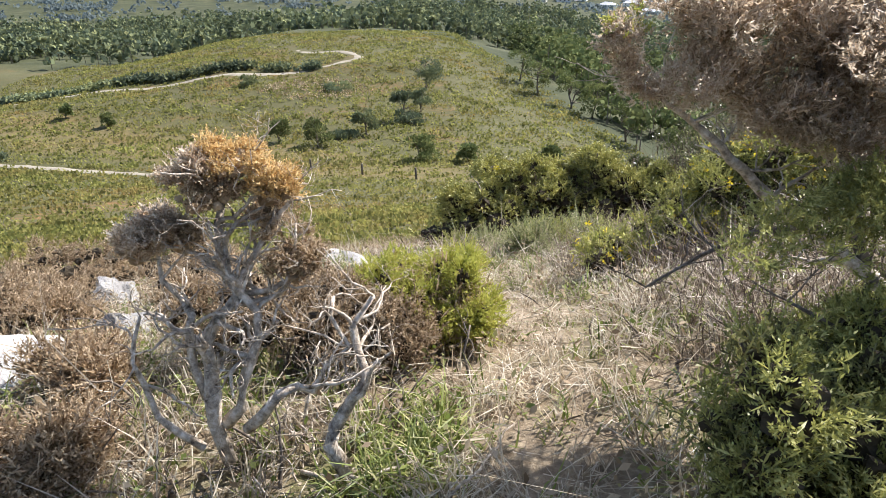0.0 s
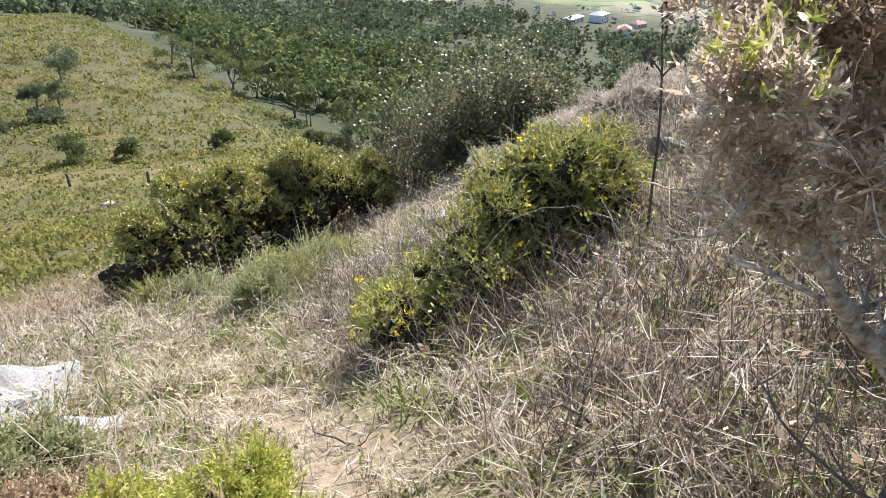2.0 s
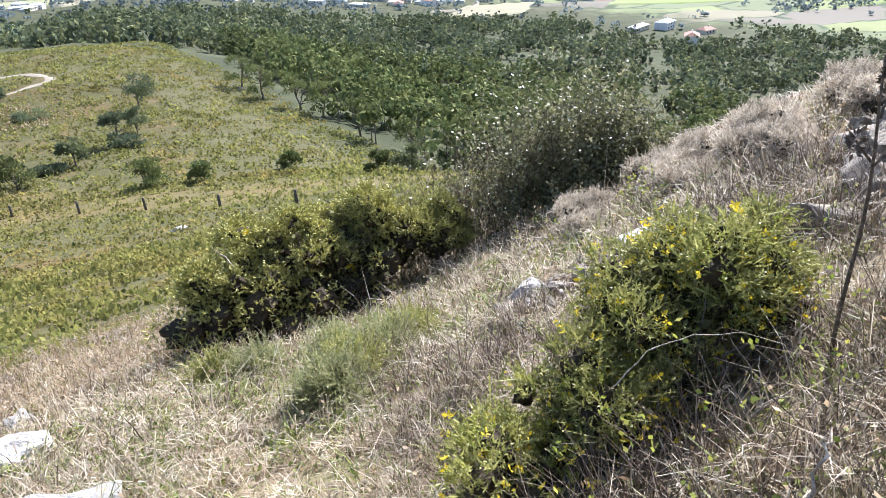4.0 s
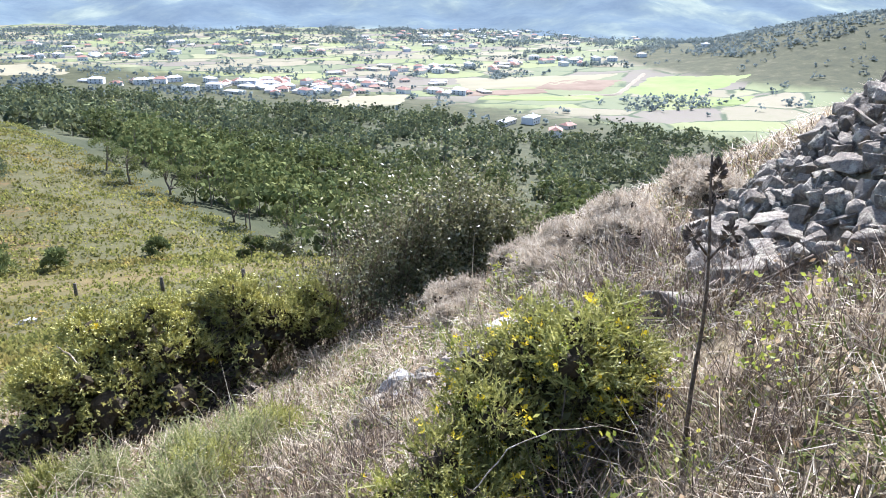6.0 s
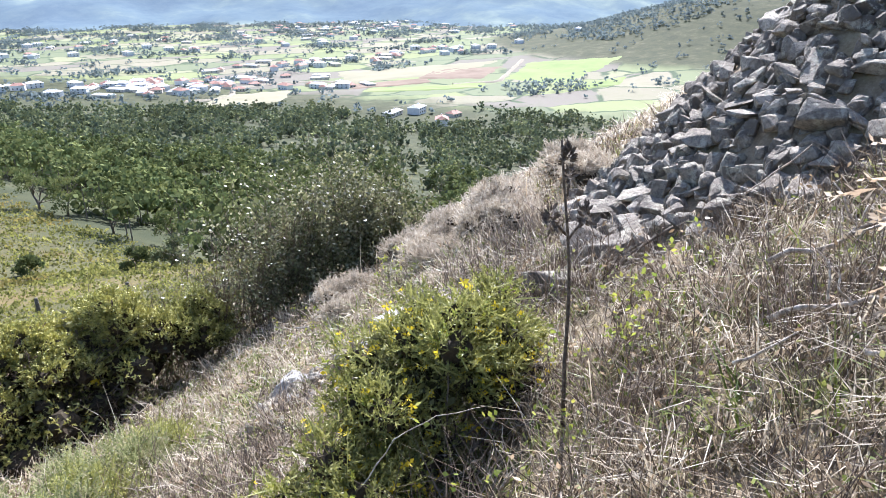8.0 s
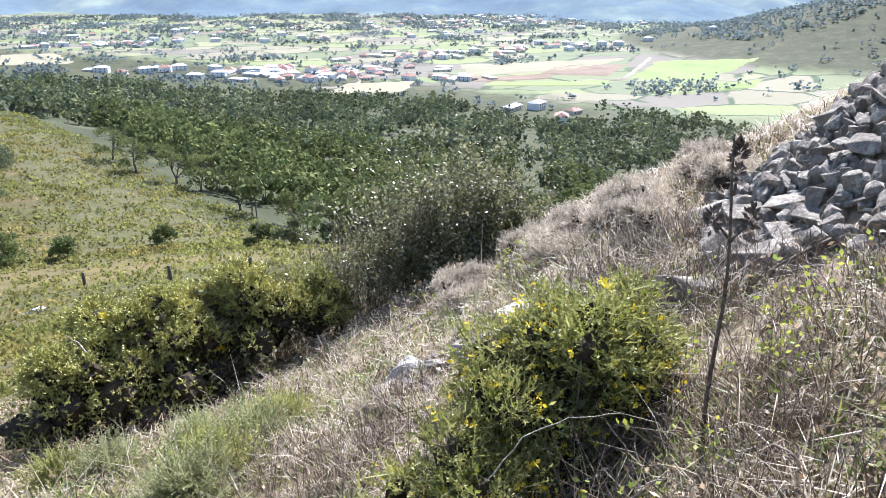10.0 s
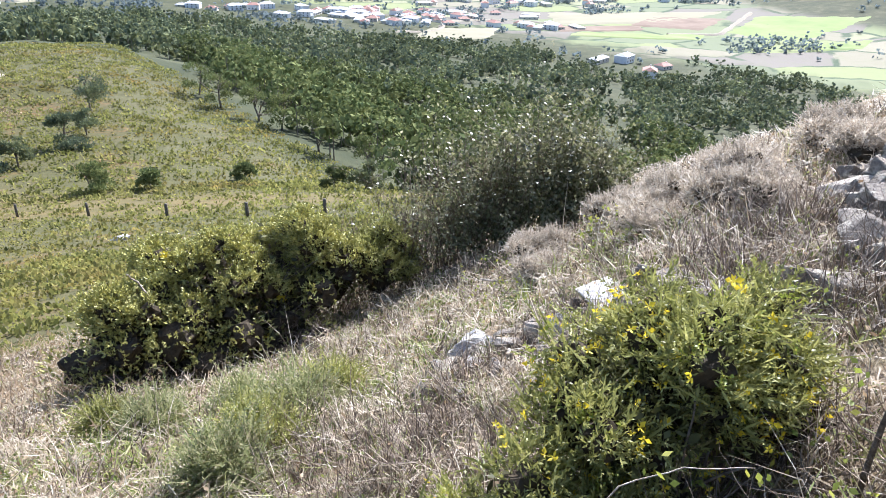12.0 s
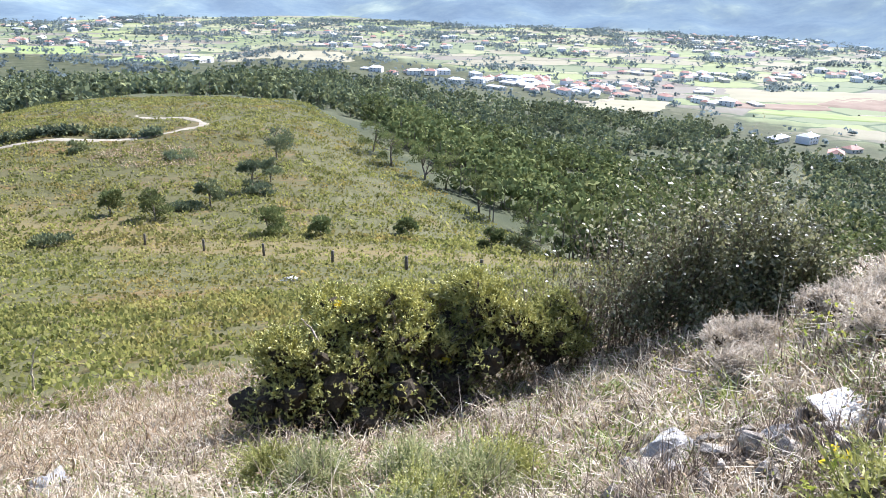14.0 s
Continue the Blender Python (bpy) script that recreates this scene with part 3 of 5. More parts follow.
def scatter(n, xs, ys, keep):
    """Places on the ground inside a stretch of the plan."""
    x, y = rng.uniform(*xs, n), rng.uniform(*ys, n)
    ok = keep(x, y)
    x, y = x[ok], y[ok]
    return np.stack([x, y, height(x, y)], -1)


def in_wood(x, y):
    d1, d2 = x - (17 - 0.25 * (y - 80)), 0.45 * (y - 178) + 0.05 * x
    edge = np.maximum(d1, d2) + 9 * ripple(x, y, 40.0, 9)
    gaps = ripple(x, y, 120.0, 12) + 0.7 * ripple(x, y, 47.0, 13)
    limit = 650 + 110 * ripple(x, y, 420.0, 14)
    open_land = np.exp(-((x - 385) / 55) ** 2 - ((y - 500) / 75) ** 2) > 0.35
    return (edge > 9) & (gaps > -0.08) & (np.hypot(x, y) < limit) & (y > 0.35 * x + 40) & ~open_land & (y > 60)


def woods():
    near = scatter(6800, (20, 250), (70, 330), in_wood)
    near = near[np.hypot(near[:, 0], near[:, 1]) < 300]
    far = scatter(17000, (-330, 480), (175, 720), in_wood)
    far = far[np.hypot(far[:, 0], far[:, 1]) >= 240]
    for name, places, per, leaf, material, words in (
        ("pine_wood", near, 84, 0.78, PINE_LEAF, "dense green pine wood on the slope below the moor"),
        ("mixed_wood", far, 26, 1.5, WOOD_LEAF, "dark mixed wood filling the lower slope"),
    ):
        tall = rng.uniform(4.0, 8.6, len(places)) * (1 + 0.3 * ripple(places[:, 0], places[:, 1], 60.0, 3))
        crown, trunks = crowd(places, tall, tall * rng.uniform(0.42, 0.66, len(places)), per, leaf)
        wood = empty(name, label=words, category="wood", kind="stuff")
        link("crowns", loose_quads(name, crown), material, wood, kind="stuff")
        link("trunks", loose_quads(name + "_trunks", trunks), BARK_TREE, wood, kind="stuff")


woods()


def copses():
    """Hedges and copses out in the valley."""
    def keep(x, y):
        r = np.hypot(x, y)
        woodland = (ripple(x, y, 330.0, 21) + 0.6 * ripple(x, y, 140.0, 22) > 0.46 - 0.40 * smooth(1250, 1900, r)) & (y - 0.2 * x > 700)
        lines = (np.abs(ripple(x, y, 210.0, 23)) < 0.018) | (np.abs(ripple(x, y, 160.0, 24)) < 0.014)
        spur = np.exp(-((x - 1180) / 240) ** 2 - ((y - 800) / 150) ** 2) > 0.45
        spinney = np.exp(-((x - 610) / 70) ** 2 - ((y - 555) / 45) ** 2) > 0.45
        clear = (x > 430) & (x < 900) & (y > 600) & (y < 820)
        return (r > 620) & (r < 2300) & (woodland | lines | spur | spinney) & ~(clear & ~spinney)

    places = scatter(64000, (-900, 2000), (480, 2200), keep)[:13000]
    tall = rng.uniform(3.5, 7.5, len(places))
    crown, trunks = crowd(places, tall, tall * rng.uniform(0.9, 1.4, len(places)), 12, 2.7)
    ob = empty("valley_copses", label="copses and hedgerows across the valley, tinted pale blue for haze", category="wood", kind="stuff")
    link("crowns", loose_quads("copse", crown), HAZED_LEAF, ob, kind="stuff")


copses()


def small_tree(place, tall, wide, seed, material, label, category="tree", leaf=0.19, count=2400, lean=0.0):
    """A lone tree or shrub on the moor: trunk with limbs, and a ragged crown."""
    rnd = random.Random(seed)
    base = Vector((*place, at_ground(*place) - 0.05))
    thing = empty("small_tree" if category == "tree" else "moor_bush", base, label, category, "lone trees on the moor")
    bm = bmesh.new()
    tips = []
    grow(bm, (0, 0, 0), (lean, 0.05, 1), tall * 0.8, tall * 0.03, 2, 0.16, rnd, 6, tips, 4)
    link("trunk", finish(bm, "trunk"), BARK_TREE, thing)
    lobes = []
    for k in range(9):
        f = rnd.uniform(0.22, 0.90)
        reach = wide * 0.42 * (1.15 - 0.6 * f)
        a = rnd.uniform(0, 6.28)
        c = np.array([reach * math.cos(a) + lean * tall * f, reach * math.sin(a), tall * f])
        lobes.append((c, np.array([wide * 0.24, wide * 0.24, tall * 0.13]) * rnd.uniform(0.7, 1.2)))
    p, d = clustered(lobes, count // 6, 6, wide * 0.035)
    size = leaf * rng.uniform(0.6, 1.4, len(p))
    link("crown", loose_quads("crown", leaves(p, d, size * 1.6, size * 0.7)), material, thing)


for x, y, tall, wide, material, label in (
    (-24.3, 94.3, 3.6, 2.6, PINE_LEAF, "young green pine with open branches on the moor"),
    (-18.3, 90.7, 3.4, 3.6, PINE_LEAF, "bushy young pine leaning over the heath"),
    (-12.8, 97.9, 4.2, 3.0, WOOD_LEAF, "dark rounded tree with a bare trunk on the moor"),
    (-8.0, 107, 4.6, 3.6, WOOD_LEAF, "dark ragged tree among low scrub"),
    (-5.6, 112, 3.6, 3.0, WOOD_LEAF, "dark small tree among low scrub"),
    (-5.2, 126.7, 5.6, 5.6, WOOD_LEAF, "broad dark tree standing alone on the slope"),
    (-4.5, 81.5, 3.0, 3.4, PINE_LEAF, "thin open young pine on the heath"),
    (1.3, 80.7, 2.4, 2.2, PINE_LEAF, "small round green pine on the heath"),
    (11.4, 83.4, 2.2, 2.4, PINE_LEAF, "low sparse pine shrub at the field's edge"),
    (-53, 105.7, 2.2, 1.6, PINE_LEAF, "tiny young pine on the open moor"),
    (-62, 111, 2.2, 1.6, PINE_LEAF, "tiny pale young pine on the open moor"),
    (21.2, 130.4, 7.5, 5.0, PINE_LEAF, "lone pine with a clear trunk at the wood's edge"),
    (24.5, 127, 6.5, 4.4, PINE_LEAF, "pine with a thin trunk at the wood's edge"),
    (22.4, 72.5, 3.6, 2.6, WOOD_LEAF, "dark small tree with a thin trunk at the field's corner"),
    (19.6, 74.5, 2.8, 2.2, PINE_LEAF, "small green pine at the field's corner"),
    (15.8, 138, 7.0, 4.8, PINE_LEAF, "pine in the loose row at the plateau's edge"),
    (13.0, 146, 6.6, 5.0, PINE_LEAF, "pine in the loose row at the plateau's edge"),
    (27, 111, 6.6, 4.6, PINE_LEAF, "pine in the loose row above the wood"),
    (33, 103, 6.2, 4.6, PINE_LEAF, "pine in the loose row above the wood"),
):
    small_tree((x, y), tall, wide, int(abs(x * 31 + y * 17)), material, label)
for x, y, tall, wide in ((-15.6, 96.5, 1.0, 3.4), (-6.8, 104.5, 1.1, 3.6), (-38, 131, 2.0, 2.6), (-21, 127, 1.2, 4.5), (-25.5, 77.5, 1.2, 3.4), (-60, 86, 1.0, 4.0)):
    small_tree((x, y), tall, wide, int(abs(x * 7 + y)), WOOD_LEAF, "low dark scrub bush on the moor", "bush", 0.2, 1500)


# ---- houses in the valley ----
def box(bm, x0, y0, z0, x1, y1, z1):
    v = [bm.verts.new(p) for p in ((x0, y0, z0), (x1, y0, z0), (x1, y1, z0), (x0, y1, z0), (x0, y0, z1), (x1, y0, z1), (x1, y1, z1), (x0, y1, z1))]
    for f in ((3, 2, 1, 0), (4, 5, 6, 7), (0, 1, 5, 4), (1, 2, 6, 5), (2, 3, 7, 6), (3, 0, 4, 7)):
        bm.faces.new([v[i] for i in f])


def house(w, d, h, rise, wall, roof, label):
    """A small house with a pitched roof, its windows, door and chimney."""
    thing = empty("house", (0, 0, 0), label, "house", "houses in the valley")
    bm = bmesh.new()
    box(bm, -w / 2, -d / 2, -2, w / 2, d / 2, h)
    link("wall", finish(bm, "wall", False), wall, thing)
    bm = bmesh.new()
    o = 0.5
    low = [bm.verts.new((sx * (w / 2 + o), sy * (d / 2 + o), h - 0.05)) for sx, sy in ((-1, -1), (1, -1), (1, 1), (-1, 1))]
    inset = min(w, d) * 0.32
    top = [bm.verts.new((-w / 2 + inset, 0, h + rise)), bm.verts.new((w / 2 - inset, 0, h + rise))]
    for f in ((low[0], low[1], top[1], top[0]), (low[2], low[3], top[0], top[1]), (low[1], low[2], top[1]), (low[3], low[0], top[0]), (low[3], low[2], low[1], low[0])):
        bm.faces.new(f)
    cover = link("roof", finish(bm, "roof", False), roof, thing)
    bm = bmesh.new()
    box(bm, w * 0.18, -0.4, h + rise * 0.4, w * 0.18 + 0.8, 0.4, h + rise + 0.7)
    link("chimney", finish(bm, "chimney", False), wall, cover)
    bm = bmesh.new()
    box(bm, -0.6, -0.06, -0.7, 0.6, 0.06, 0.7)
    pane = finish(bm, "window", False)
    pane.materials.append(GLASS_DARK)
    for sx in (-0.3, 0.0, 0.3):
        for level in range(max(1, int(h / 2.8))):
            for sy in (-1, 1):
                win = link("window", pane, None, thing)
                win.location = (sx * w, sy * d / 2, 1.6 + 2.8 * level)
    return thing


first = [
    house(16, 11, 5.6, 2.2, WALL_WHITE, ROOF_GREY, "white two-storey house with a pale roof in the valley"),
    house(14, 10, 5.2, 2.4, WALL_WHITE, ROOF_RED, "white house with a red tiled roof in the valley"),
    house(22, 9, 3.4, 1.6, WALL_CREAM, ROOF_GREY, "long cream farm building with a pale roof"),
    house(12, 9, 3.2, 2.2, WALL_CREAM, ROOF_RED, "small cream house with a red tiled roof"),
]


def settle():
    spots = [(387, 502, 0, 0.5), (363, 505, 2, 0.5), (364, 440, 1, 0.9), (402, 470, 3, 0.2)]
    rnd = random.Random(5)
    for cx, cy, n, spread in ((250, 850, 20, 42), (285, 785, 16, 38), (420, 830, 7, 40), (424, 710, 6, 20), (130, 910, 6, 28), (205, 1325, 9, 60), (97, 1320, 6, 50), (540, 955, 12, 55), (704, 970, 7, 45), (840, 975, 12, 60), (-430, 1350, 12, 70), (-570, 1740, 20, 130), (-300, 1900, 14, 160), (420, 1500, 8, 120), (1150, 1650, 24, 190), (1450, 1500, 24, 190), (900, 1500, 18, 160), (-130, 1010, 5, 40), (600, 1300, 8, 90), (-20, 1600, 10, 150)):
        for _ in range(int(n * 1.5)):
            spots.append((cx + 1.15 * rnd.gauss(0, spread), cy + rnd.gauss(0, spread * 0.6), rnd.randrange(4), rnd.uniform(0, 3.1)))
    used = set()
    for x, y, kind, turn in spots:
        m = Matrix.Translation((x, y, at_ground(x, y))) @ Matrix.Rotation(turn, 4, "Z")
        if kind not in used:
            used.add(kind)
            first[kind].matrix_basis = m
        else:
            copy_thing(first[kind], m)


settle()


# ---- fence posts and the moor ----
def fence_post(place, tall, lean):
    thing = empty("fence_post", (*place, at_ground(*place) - 0.1), "weathered grey wooden fence post standing in the heath", "post", "fence posts across the moor")
    bm = bmesh.new()
    tube(bm, [(0, 0, -0.2), (lean * 0.5, 0, tall * 0.5), (lean, 0, tall - 0.03), (lean, 0, tall)], [0.125, 0.12, 0.118, 0.09], 8)
    link("shaft", finish(bm, "shaft"), POST_WOOD, thing)


for (x, y), tall, lean in zip(((-9.9, 70.6), (-4.0, 66.0), (1.9, 57.0), (7.0, 51.0), (-16.4, 76.0), (11.4, 46.5)), (1.3, 1.3, 1.25, 1.2, 1.3, 1.15), (0.03, -0.04, 0.02, -0.02, 0.05, 0.03)):
    fence_post((x, y), tall, lean)


def moor_cover():
    """Heather and low gorse over the slope and the plateau."""
    def slope(x, y):
        return (y + 0.35 * np.abs(np.minimum(x, 0)) - 0.5 * np.maximum(x, 0) > 14.5) & (beside(LOWER_LINE, x, y) > 1.5) & (np.abs(x) < 0.75 * y + 3) & (ripple(x, y, 2.4, 31) + 0.6 * ripple(x, y, 6.5, 32) + 0.25 * rng.normal(size=x.shape) > -0.05 + 0.35 * dry_band(x, y))

    p = np.concatenate([scatter(14000, (-24, 12), (13, 38), slope), scatter(12000, (-60, 24), (36, 82), slope)])
    each = 7
    r = np.hypot(p[:, 0], p[:, 1])
    size = np.repeat(0.06 + 0.0020 * r, each) * rng.uniform(0.6, 1.4, len(p) * each)
    q = np.repeat(p, each, 0) + rng.normal(size=(len(p) * each, 3)) * (0.11 + 0.0022 * np.repeat(r, each))[:, None] * (1, 1, 0.22) + (0, 0, 0.05)
    d = unit(rng.normal(size=q.shape) + (0, 0, 0.9))
    link("heather", loose_quads("heather", leaves(q, d, size * 1.5, size)), MOOR_LEAF, label="low olive green heather covering the slope", category="heather", kind="stuff")

    def top(x, y):
        d = np.maximum(x - (17 - 0.25 * (y - 80)), 0.45 * (y - 178) + 0.05 * x)
        return (d < 17) & (beside(TRACK_LINE, x, y) > 1.6) & (beside(LOWER_LINE, x, y) > 1.5) & (ripple(x, y, 9.0, 33) + 0.7 * ripple(x, y, 21.0, 34) > -0.35 + 0.3 * rng.normal(size=x.shape))

    p = scatter(36000, (-110, 34), (76, 212), top)
    size = np.repeat(rng.uniform(0.18, 0.40, len(p)), 4)
    q = np.repeat(p, 4, 0) + rng.normal(size=(len(p) * 4, 3)) * (0.4, 0.4, 0.04) + (0, 0, 0.04)
    d = unit(rng.normal(size=q.shape) + (0, 0, 1.0))
    link("moor_scrub", loose_quads("moor_scrub", leaves(q, d, size * 1.4, size)), MOOR_LEAF, label="low heath scrub over the moorland plateau", category="scrub", kind="stuff")

    def row(x, y):
        return (np.abs(y - (143.5 + 0.06 * (x + 40) + 1.2 * ripple(x, y, 14.0, 4))) < 1.5) & (ripple(x, y, 11.0, 36) > -0.35)

    p = scatter(9000, (-100, -27), (132, 152), row)
    size = rng.uniform(0.4, 0.9, len(p) * 6)
    q = np.repeat(p, 6, 0) + rng.normal(size=(len(p) * 6, 3)) * (0.5, 0.5, 0.3) + (0, 0, 0.7)
    link("scrub_row", loose_quads("scrub_row", leaves(q, unit(rng.normal(size=q.shape)), size, size * 0.7)), WOOD_LEAF, label="dark scrub growing along the bank of the track", category="scrub", kind="stuff")

    def brown(x, y):
        return np.exp(-((x + 25) / 9) ** 2 - ((y - 127) / 7) ** 2) > 0.3

    p = scatter(2600, (-45, -8), (112, 142), brown)
    size = rng.uniform(0.2, 0.5, len(p) * 4)
    q = np.repeat(p, 4, 0) + rng.normal(size=(len(p) * 4, 3)) * (0.3, 0.3, 0.15) + (0, 0, 0.2)
    link("dead_scrub", loose_quads("dead_scrub", leaves(q, unit(rng.normal(size=q.shape) + (0, 0, 0.5)), size, size * 0.4)), HEATH_BROWN, label="grey brown dead scrub on a bare bank", category="scrub", kind="stuff")


moor_cover()


# ---- stones ----
ROCKS = [rock_mesh(k, 0.8) for k in range(8)]
SLABS = [rock_mesh(40 + k, 0.42, 14) for k in range(4)]


def boulder_mesh(seed):
    """A weathered boulder with cracks and hollows."""
    mesh = rock_mesh(seed, 0.75, 22)
    bm = bmesh.new()
    bm.from_mesh(mesh)
    bmesh.ops.triangulate(bm, faces=bm.faces)
    bmesh.ops.subdivide_edges(bm, edges=bm.edges, cuts=3, use_grid_fill=True)
    for v in bm.verts:
        v.co += v.co.normalized() * (0.10 * noise.noise(v.co * 3.1 + Vector((seed, 0, 0))) + 0.05 * noise.noise(v.co * 9.0) - 0.06 * max(0.0, 0.12 - abs(noise.noise(v.co * 4.0 + Vector((0, seed, 0))))) * 8)
    return finish(bm, "boulder", False)


WHITES = [boulder_mesh(60 + k) for k in range(3)]
PALE_SLAB = rock_mesh(91, 0.32, 12)
for group, material in (([PALE_SLAB], STONE_WHITE), (ROCKS, STONE), (SLABS, STONE), (WHITES, STONE_WHITE)):
    for mesh in group:
        mesh.materials.append(material)


def stone(mesh, place, size, turn, label, lift=0.0, group=""):
    ob = link("rock", mesh, None, None, label, "rock", group)
    ob.matrix_basis = Matrix.LocRotScale((place[0], place[1], at_ground(*place[:2]) + lift), Euler(turn), size)
    return ob


stone(WHITES[0], (-1.0, 5.35), (1.25, 0.85, 0.55), (0.25, 0.1, 0.4), "large white sunlit boulder half buried in the slope")
stone(WHITES[1], (-0.50, 4.55), (0.55, 0.42, 0.34), (0.1, 0.2, 1.2), "pale boulder beside the path among dry grass")
stone(WHITES[2], (-1.30, 7.15), (0.42, 0.34, 0.55), (0.1, -0.2, 0.3), "upright white stone on the grassy slope")
stone(WHITES[1], (-1.78, 8.85), (0.45, 0.38, 0.35), (0.0, 0.1, 2.2), "small white stone spotted with orange lichen")
stone(WHITES[2], (-1.85, 2.62), (0.50, 0.42, 0.36), (0.2, 0.1, 0.8), "white boulder behind the dry brush", 0.05)
stone(WHITES[1], (-1.92, 3.60), (0.36, 0.30, 0.34), (0.1, 0.2, 0.3), "upright pale stone among low heath", 0.10)
stone(WHITES[0], (-2.85, 5.35), (0.60, 0.50, 0.75), (0.1, 0.1, 2.0), "tall white boulder standing among heath")
stone(WHITES[1], (2.42, 6.62), (0.36, 0.30, 0.32), (0.1, 0.0, 0.5), "grey fissured rock on the dry slope", 0.0)
for n, (x, y, s) in enumerate(((2.18, 6.50, 0.17), (2.30, 6.36, 0.13), (2.55, 6.36, 0.15), (2.75, 6.45, 0.12), (1.98, 6.42, 0.12), (2.66, 6.25, 0.16), (2.88, 6.2, 0.11), (2.1, 6.25, 0.1), (2.98, 6.34, 0.14), (2.45, 6.2, 0.09), (2.2, 6.62, 0.16), (2.62, 6.55, 0.14), (2.35, 6.5, 0.2), (2.8, 6.3, 0.18), (2.7, 6.05, 0.15), (2.95, 6.05, 0.2), (2.55, 6.0, 0.12), (2.3, 6.1, 0.14), (1.9, 6.2, 0.13), (2.05, 6.0, 0.1), (1.75, 6.35, 0.12), (3.0, 5.9, 0.12), (2.8, 5.85, 0.14), (1.6, 6.2, 0.1), (2.5, 5.85, 0.1))):
    stone((ROCKS[n % 8], WHITES[n % 3])[n % 3 == 1], (x, y), (s * 1.2, s, s * 0.8), (0.3 * n, 0.2 * n, n), "small grey stone lying in the dry litter", 0.02, "small stones on the slope")
stone(PALE_SLAB, (3.12, 6.24), (0.46, 0.36, 0.34), (0.02, -0.10, 0.3), "flat pale slab lying on the dry slope", 0.05)
for n, (x, y, s) in enumerate(((3.42, 6.1, 0.3), (3.35, 5.85, 0.36), (3.08, 5.75, 0.32), (2.85, 5.62, 0.38), (3.2, 5.5, 0.3))):
    stone((SLABS + ROCKS)[n % 6], (x, y), (s * 1.2, s, s * 0.75), (0.1 * n, 0.25, 0.9 * n), "buff angular stone below the cairn", 0.03, "stones below the cairn")
stone(SLABS[1], (3.50, 5.02), (0.52, 0.36, 0.42), (0.25, 0.1, 2.6), "broad tilted slab at the foot of the cairn", 0.02)
stone(ROCKS[3], (3.86, 5.16), (0.42, 0.34, 0.40), (0.3, 0.4, 0.3), "leaning grey block at the foot of the cairn", 0.05)
stone(ROCKS[5], (3.78, 4.92), (0.44, 0.30, 0.26), (0.1, 0.5, 1.9), "lichened slab propped at the foot of the cairn", 0.03)
stone(WHITES[1], (-1.2, 46.3), (1.2, 0.8, 0.7), (0, 0, 0.4), "pale rock lying in the open heath", 0.05)


def cairn():
    """The heap of field stones on the hillside."""
    heap = empty("cairn", (4.9, 4.4, at_ground(4.9, 4.4)), "large heap of grey lichened field stones on the hillside", "cairn")
    taken = []
    rnd = random.Random(11)
    for attempt in range(16000):
        if len(taken) >= 300:
            break
        x, y = rnd.uniform(3.8, 5.9), rnd.uniform(2.9, 6.0)
        over = float(heap_top(x, y))
        ground_only = at_ground(x, y)
        if over < ground_only - 0.10:
            continue
        size = rnd.uniform(0.09, 0.18) if attempt > 60 else rnd.uniform(0.18, 0.29)
        z = ground_only + rnd.uniform(-0.02, 0.10)
        if any((x - a) ** 2 + (y - b) ** 2 + (z - c) ** 2 < (0.32 * (size + s)) ** 2 for a, b, c, s in taken):
            continue
        taken.append((x, y, z, size))
        ob = link("stone", rnd.choice(ROCKS + SLABS), None, heap)
        local = Vector((x, y, z)) - heap.location
        ob.matrix_basis = Matrix.LocRotScale(local, Euler((rnd.uniform(-0.5, 0.5), rnd.uniform(-0.6, 0.3), rnd.uniform(0, 6.28))), (size * rnd.uniform(1.0, 1.8), size * rnd.uniform(0.8, 1.1), size * rnd.uniform(0.7, 1.05)))

    fill = []
    for _ in range(1700):
        x, y = rnd.uniform(3.8, 6.4), rnd.uniform(2.3, 6.2)
        if float(heap_top(x, y)) < at_ground(x, y) - 0.10:
            continue
        bm = bmesh.new()
        bm.from_mesh(rnd.choice(ROCKS))
        s = rnd.uniform(0.06, 0.15)
        bm.transform(Matrix.LocRotScale(Vector((x, y, at_ground(x, y) + rnd.uniform(-0.02, 0.05))) - heap.location, Euler((rnd.uniform(0, 6), rnd.uniform(0, 6), 0)), (s * 1.3, s, s)))
        fill.append(bm)
    whole = bmesh.new()
    for bm in fill:
        loose = bpy.data.meshes.new("loose")
        bm.to_mesh(loose)
        whole.from_mesh(loose)
        bpy.data.meshes.remove(loose)
        bm.free()
    link("rubble", finish(whole, "rubble", False), STONE, heap, kind="stuff")


cairn()


# ---- bushes ----
def knobs(lobes, size):
    """Many small rounded heads over the lobes, as gorse grows."""
    area = sum(r[0] * r[1] + r[1] * r[2] + r[0] * r[2] for _, r in lobes) * 2.0
    p, d = in_lobes(lobes, max(6, int(area / (size * size * 2.4))), 0.88, 0.12)
    s = size * rng.uniform(0.6, 1.25, len(p))
    return [(c, np.array([k, k, k * 0.9])) for c, k in zip(p, s)]


def lump_template():
    bm = bmesh.new()
    bmesh.ops.create_icosphere(bm, subdivisions=2, radius=1.0)
    points = np.array([v.co[:] for v in bm.verts])
    faces = np.array([[v.index for v in f.verts] for f in bm.faces])
    bm.free()
    return points, faces


LUMP_POINTS, LUMP_FACES = lump_template()


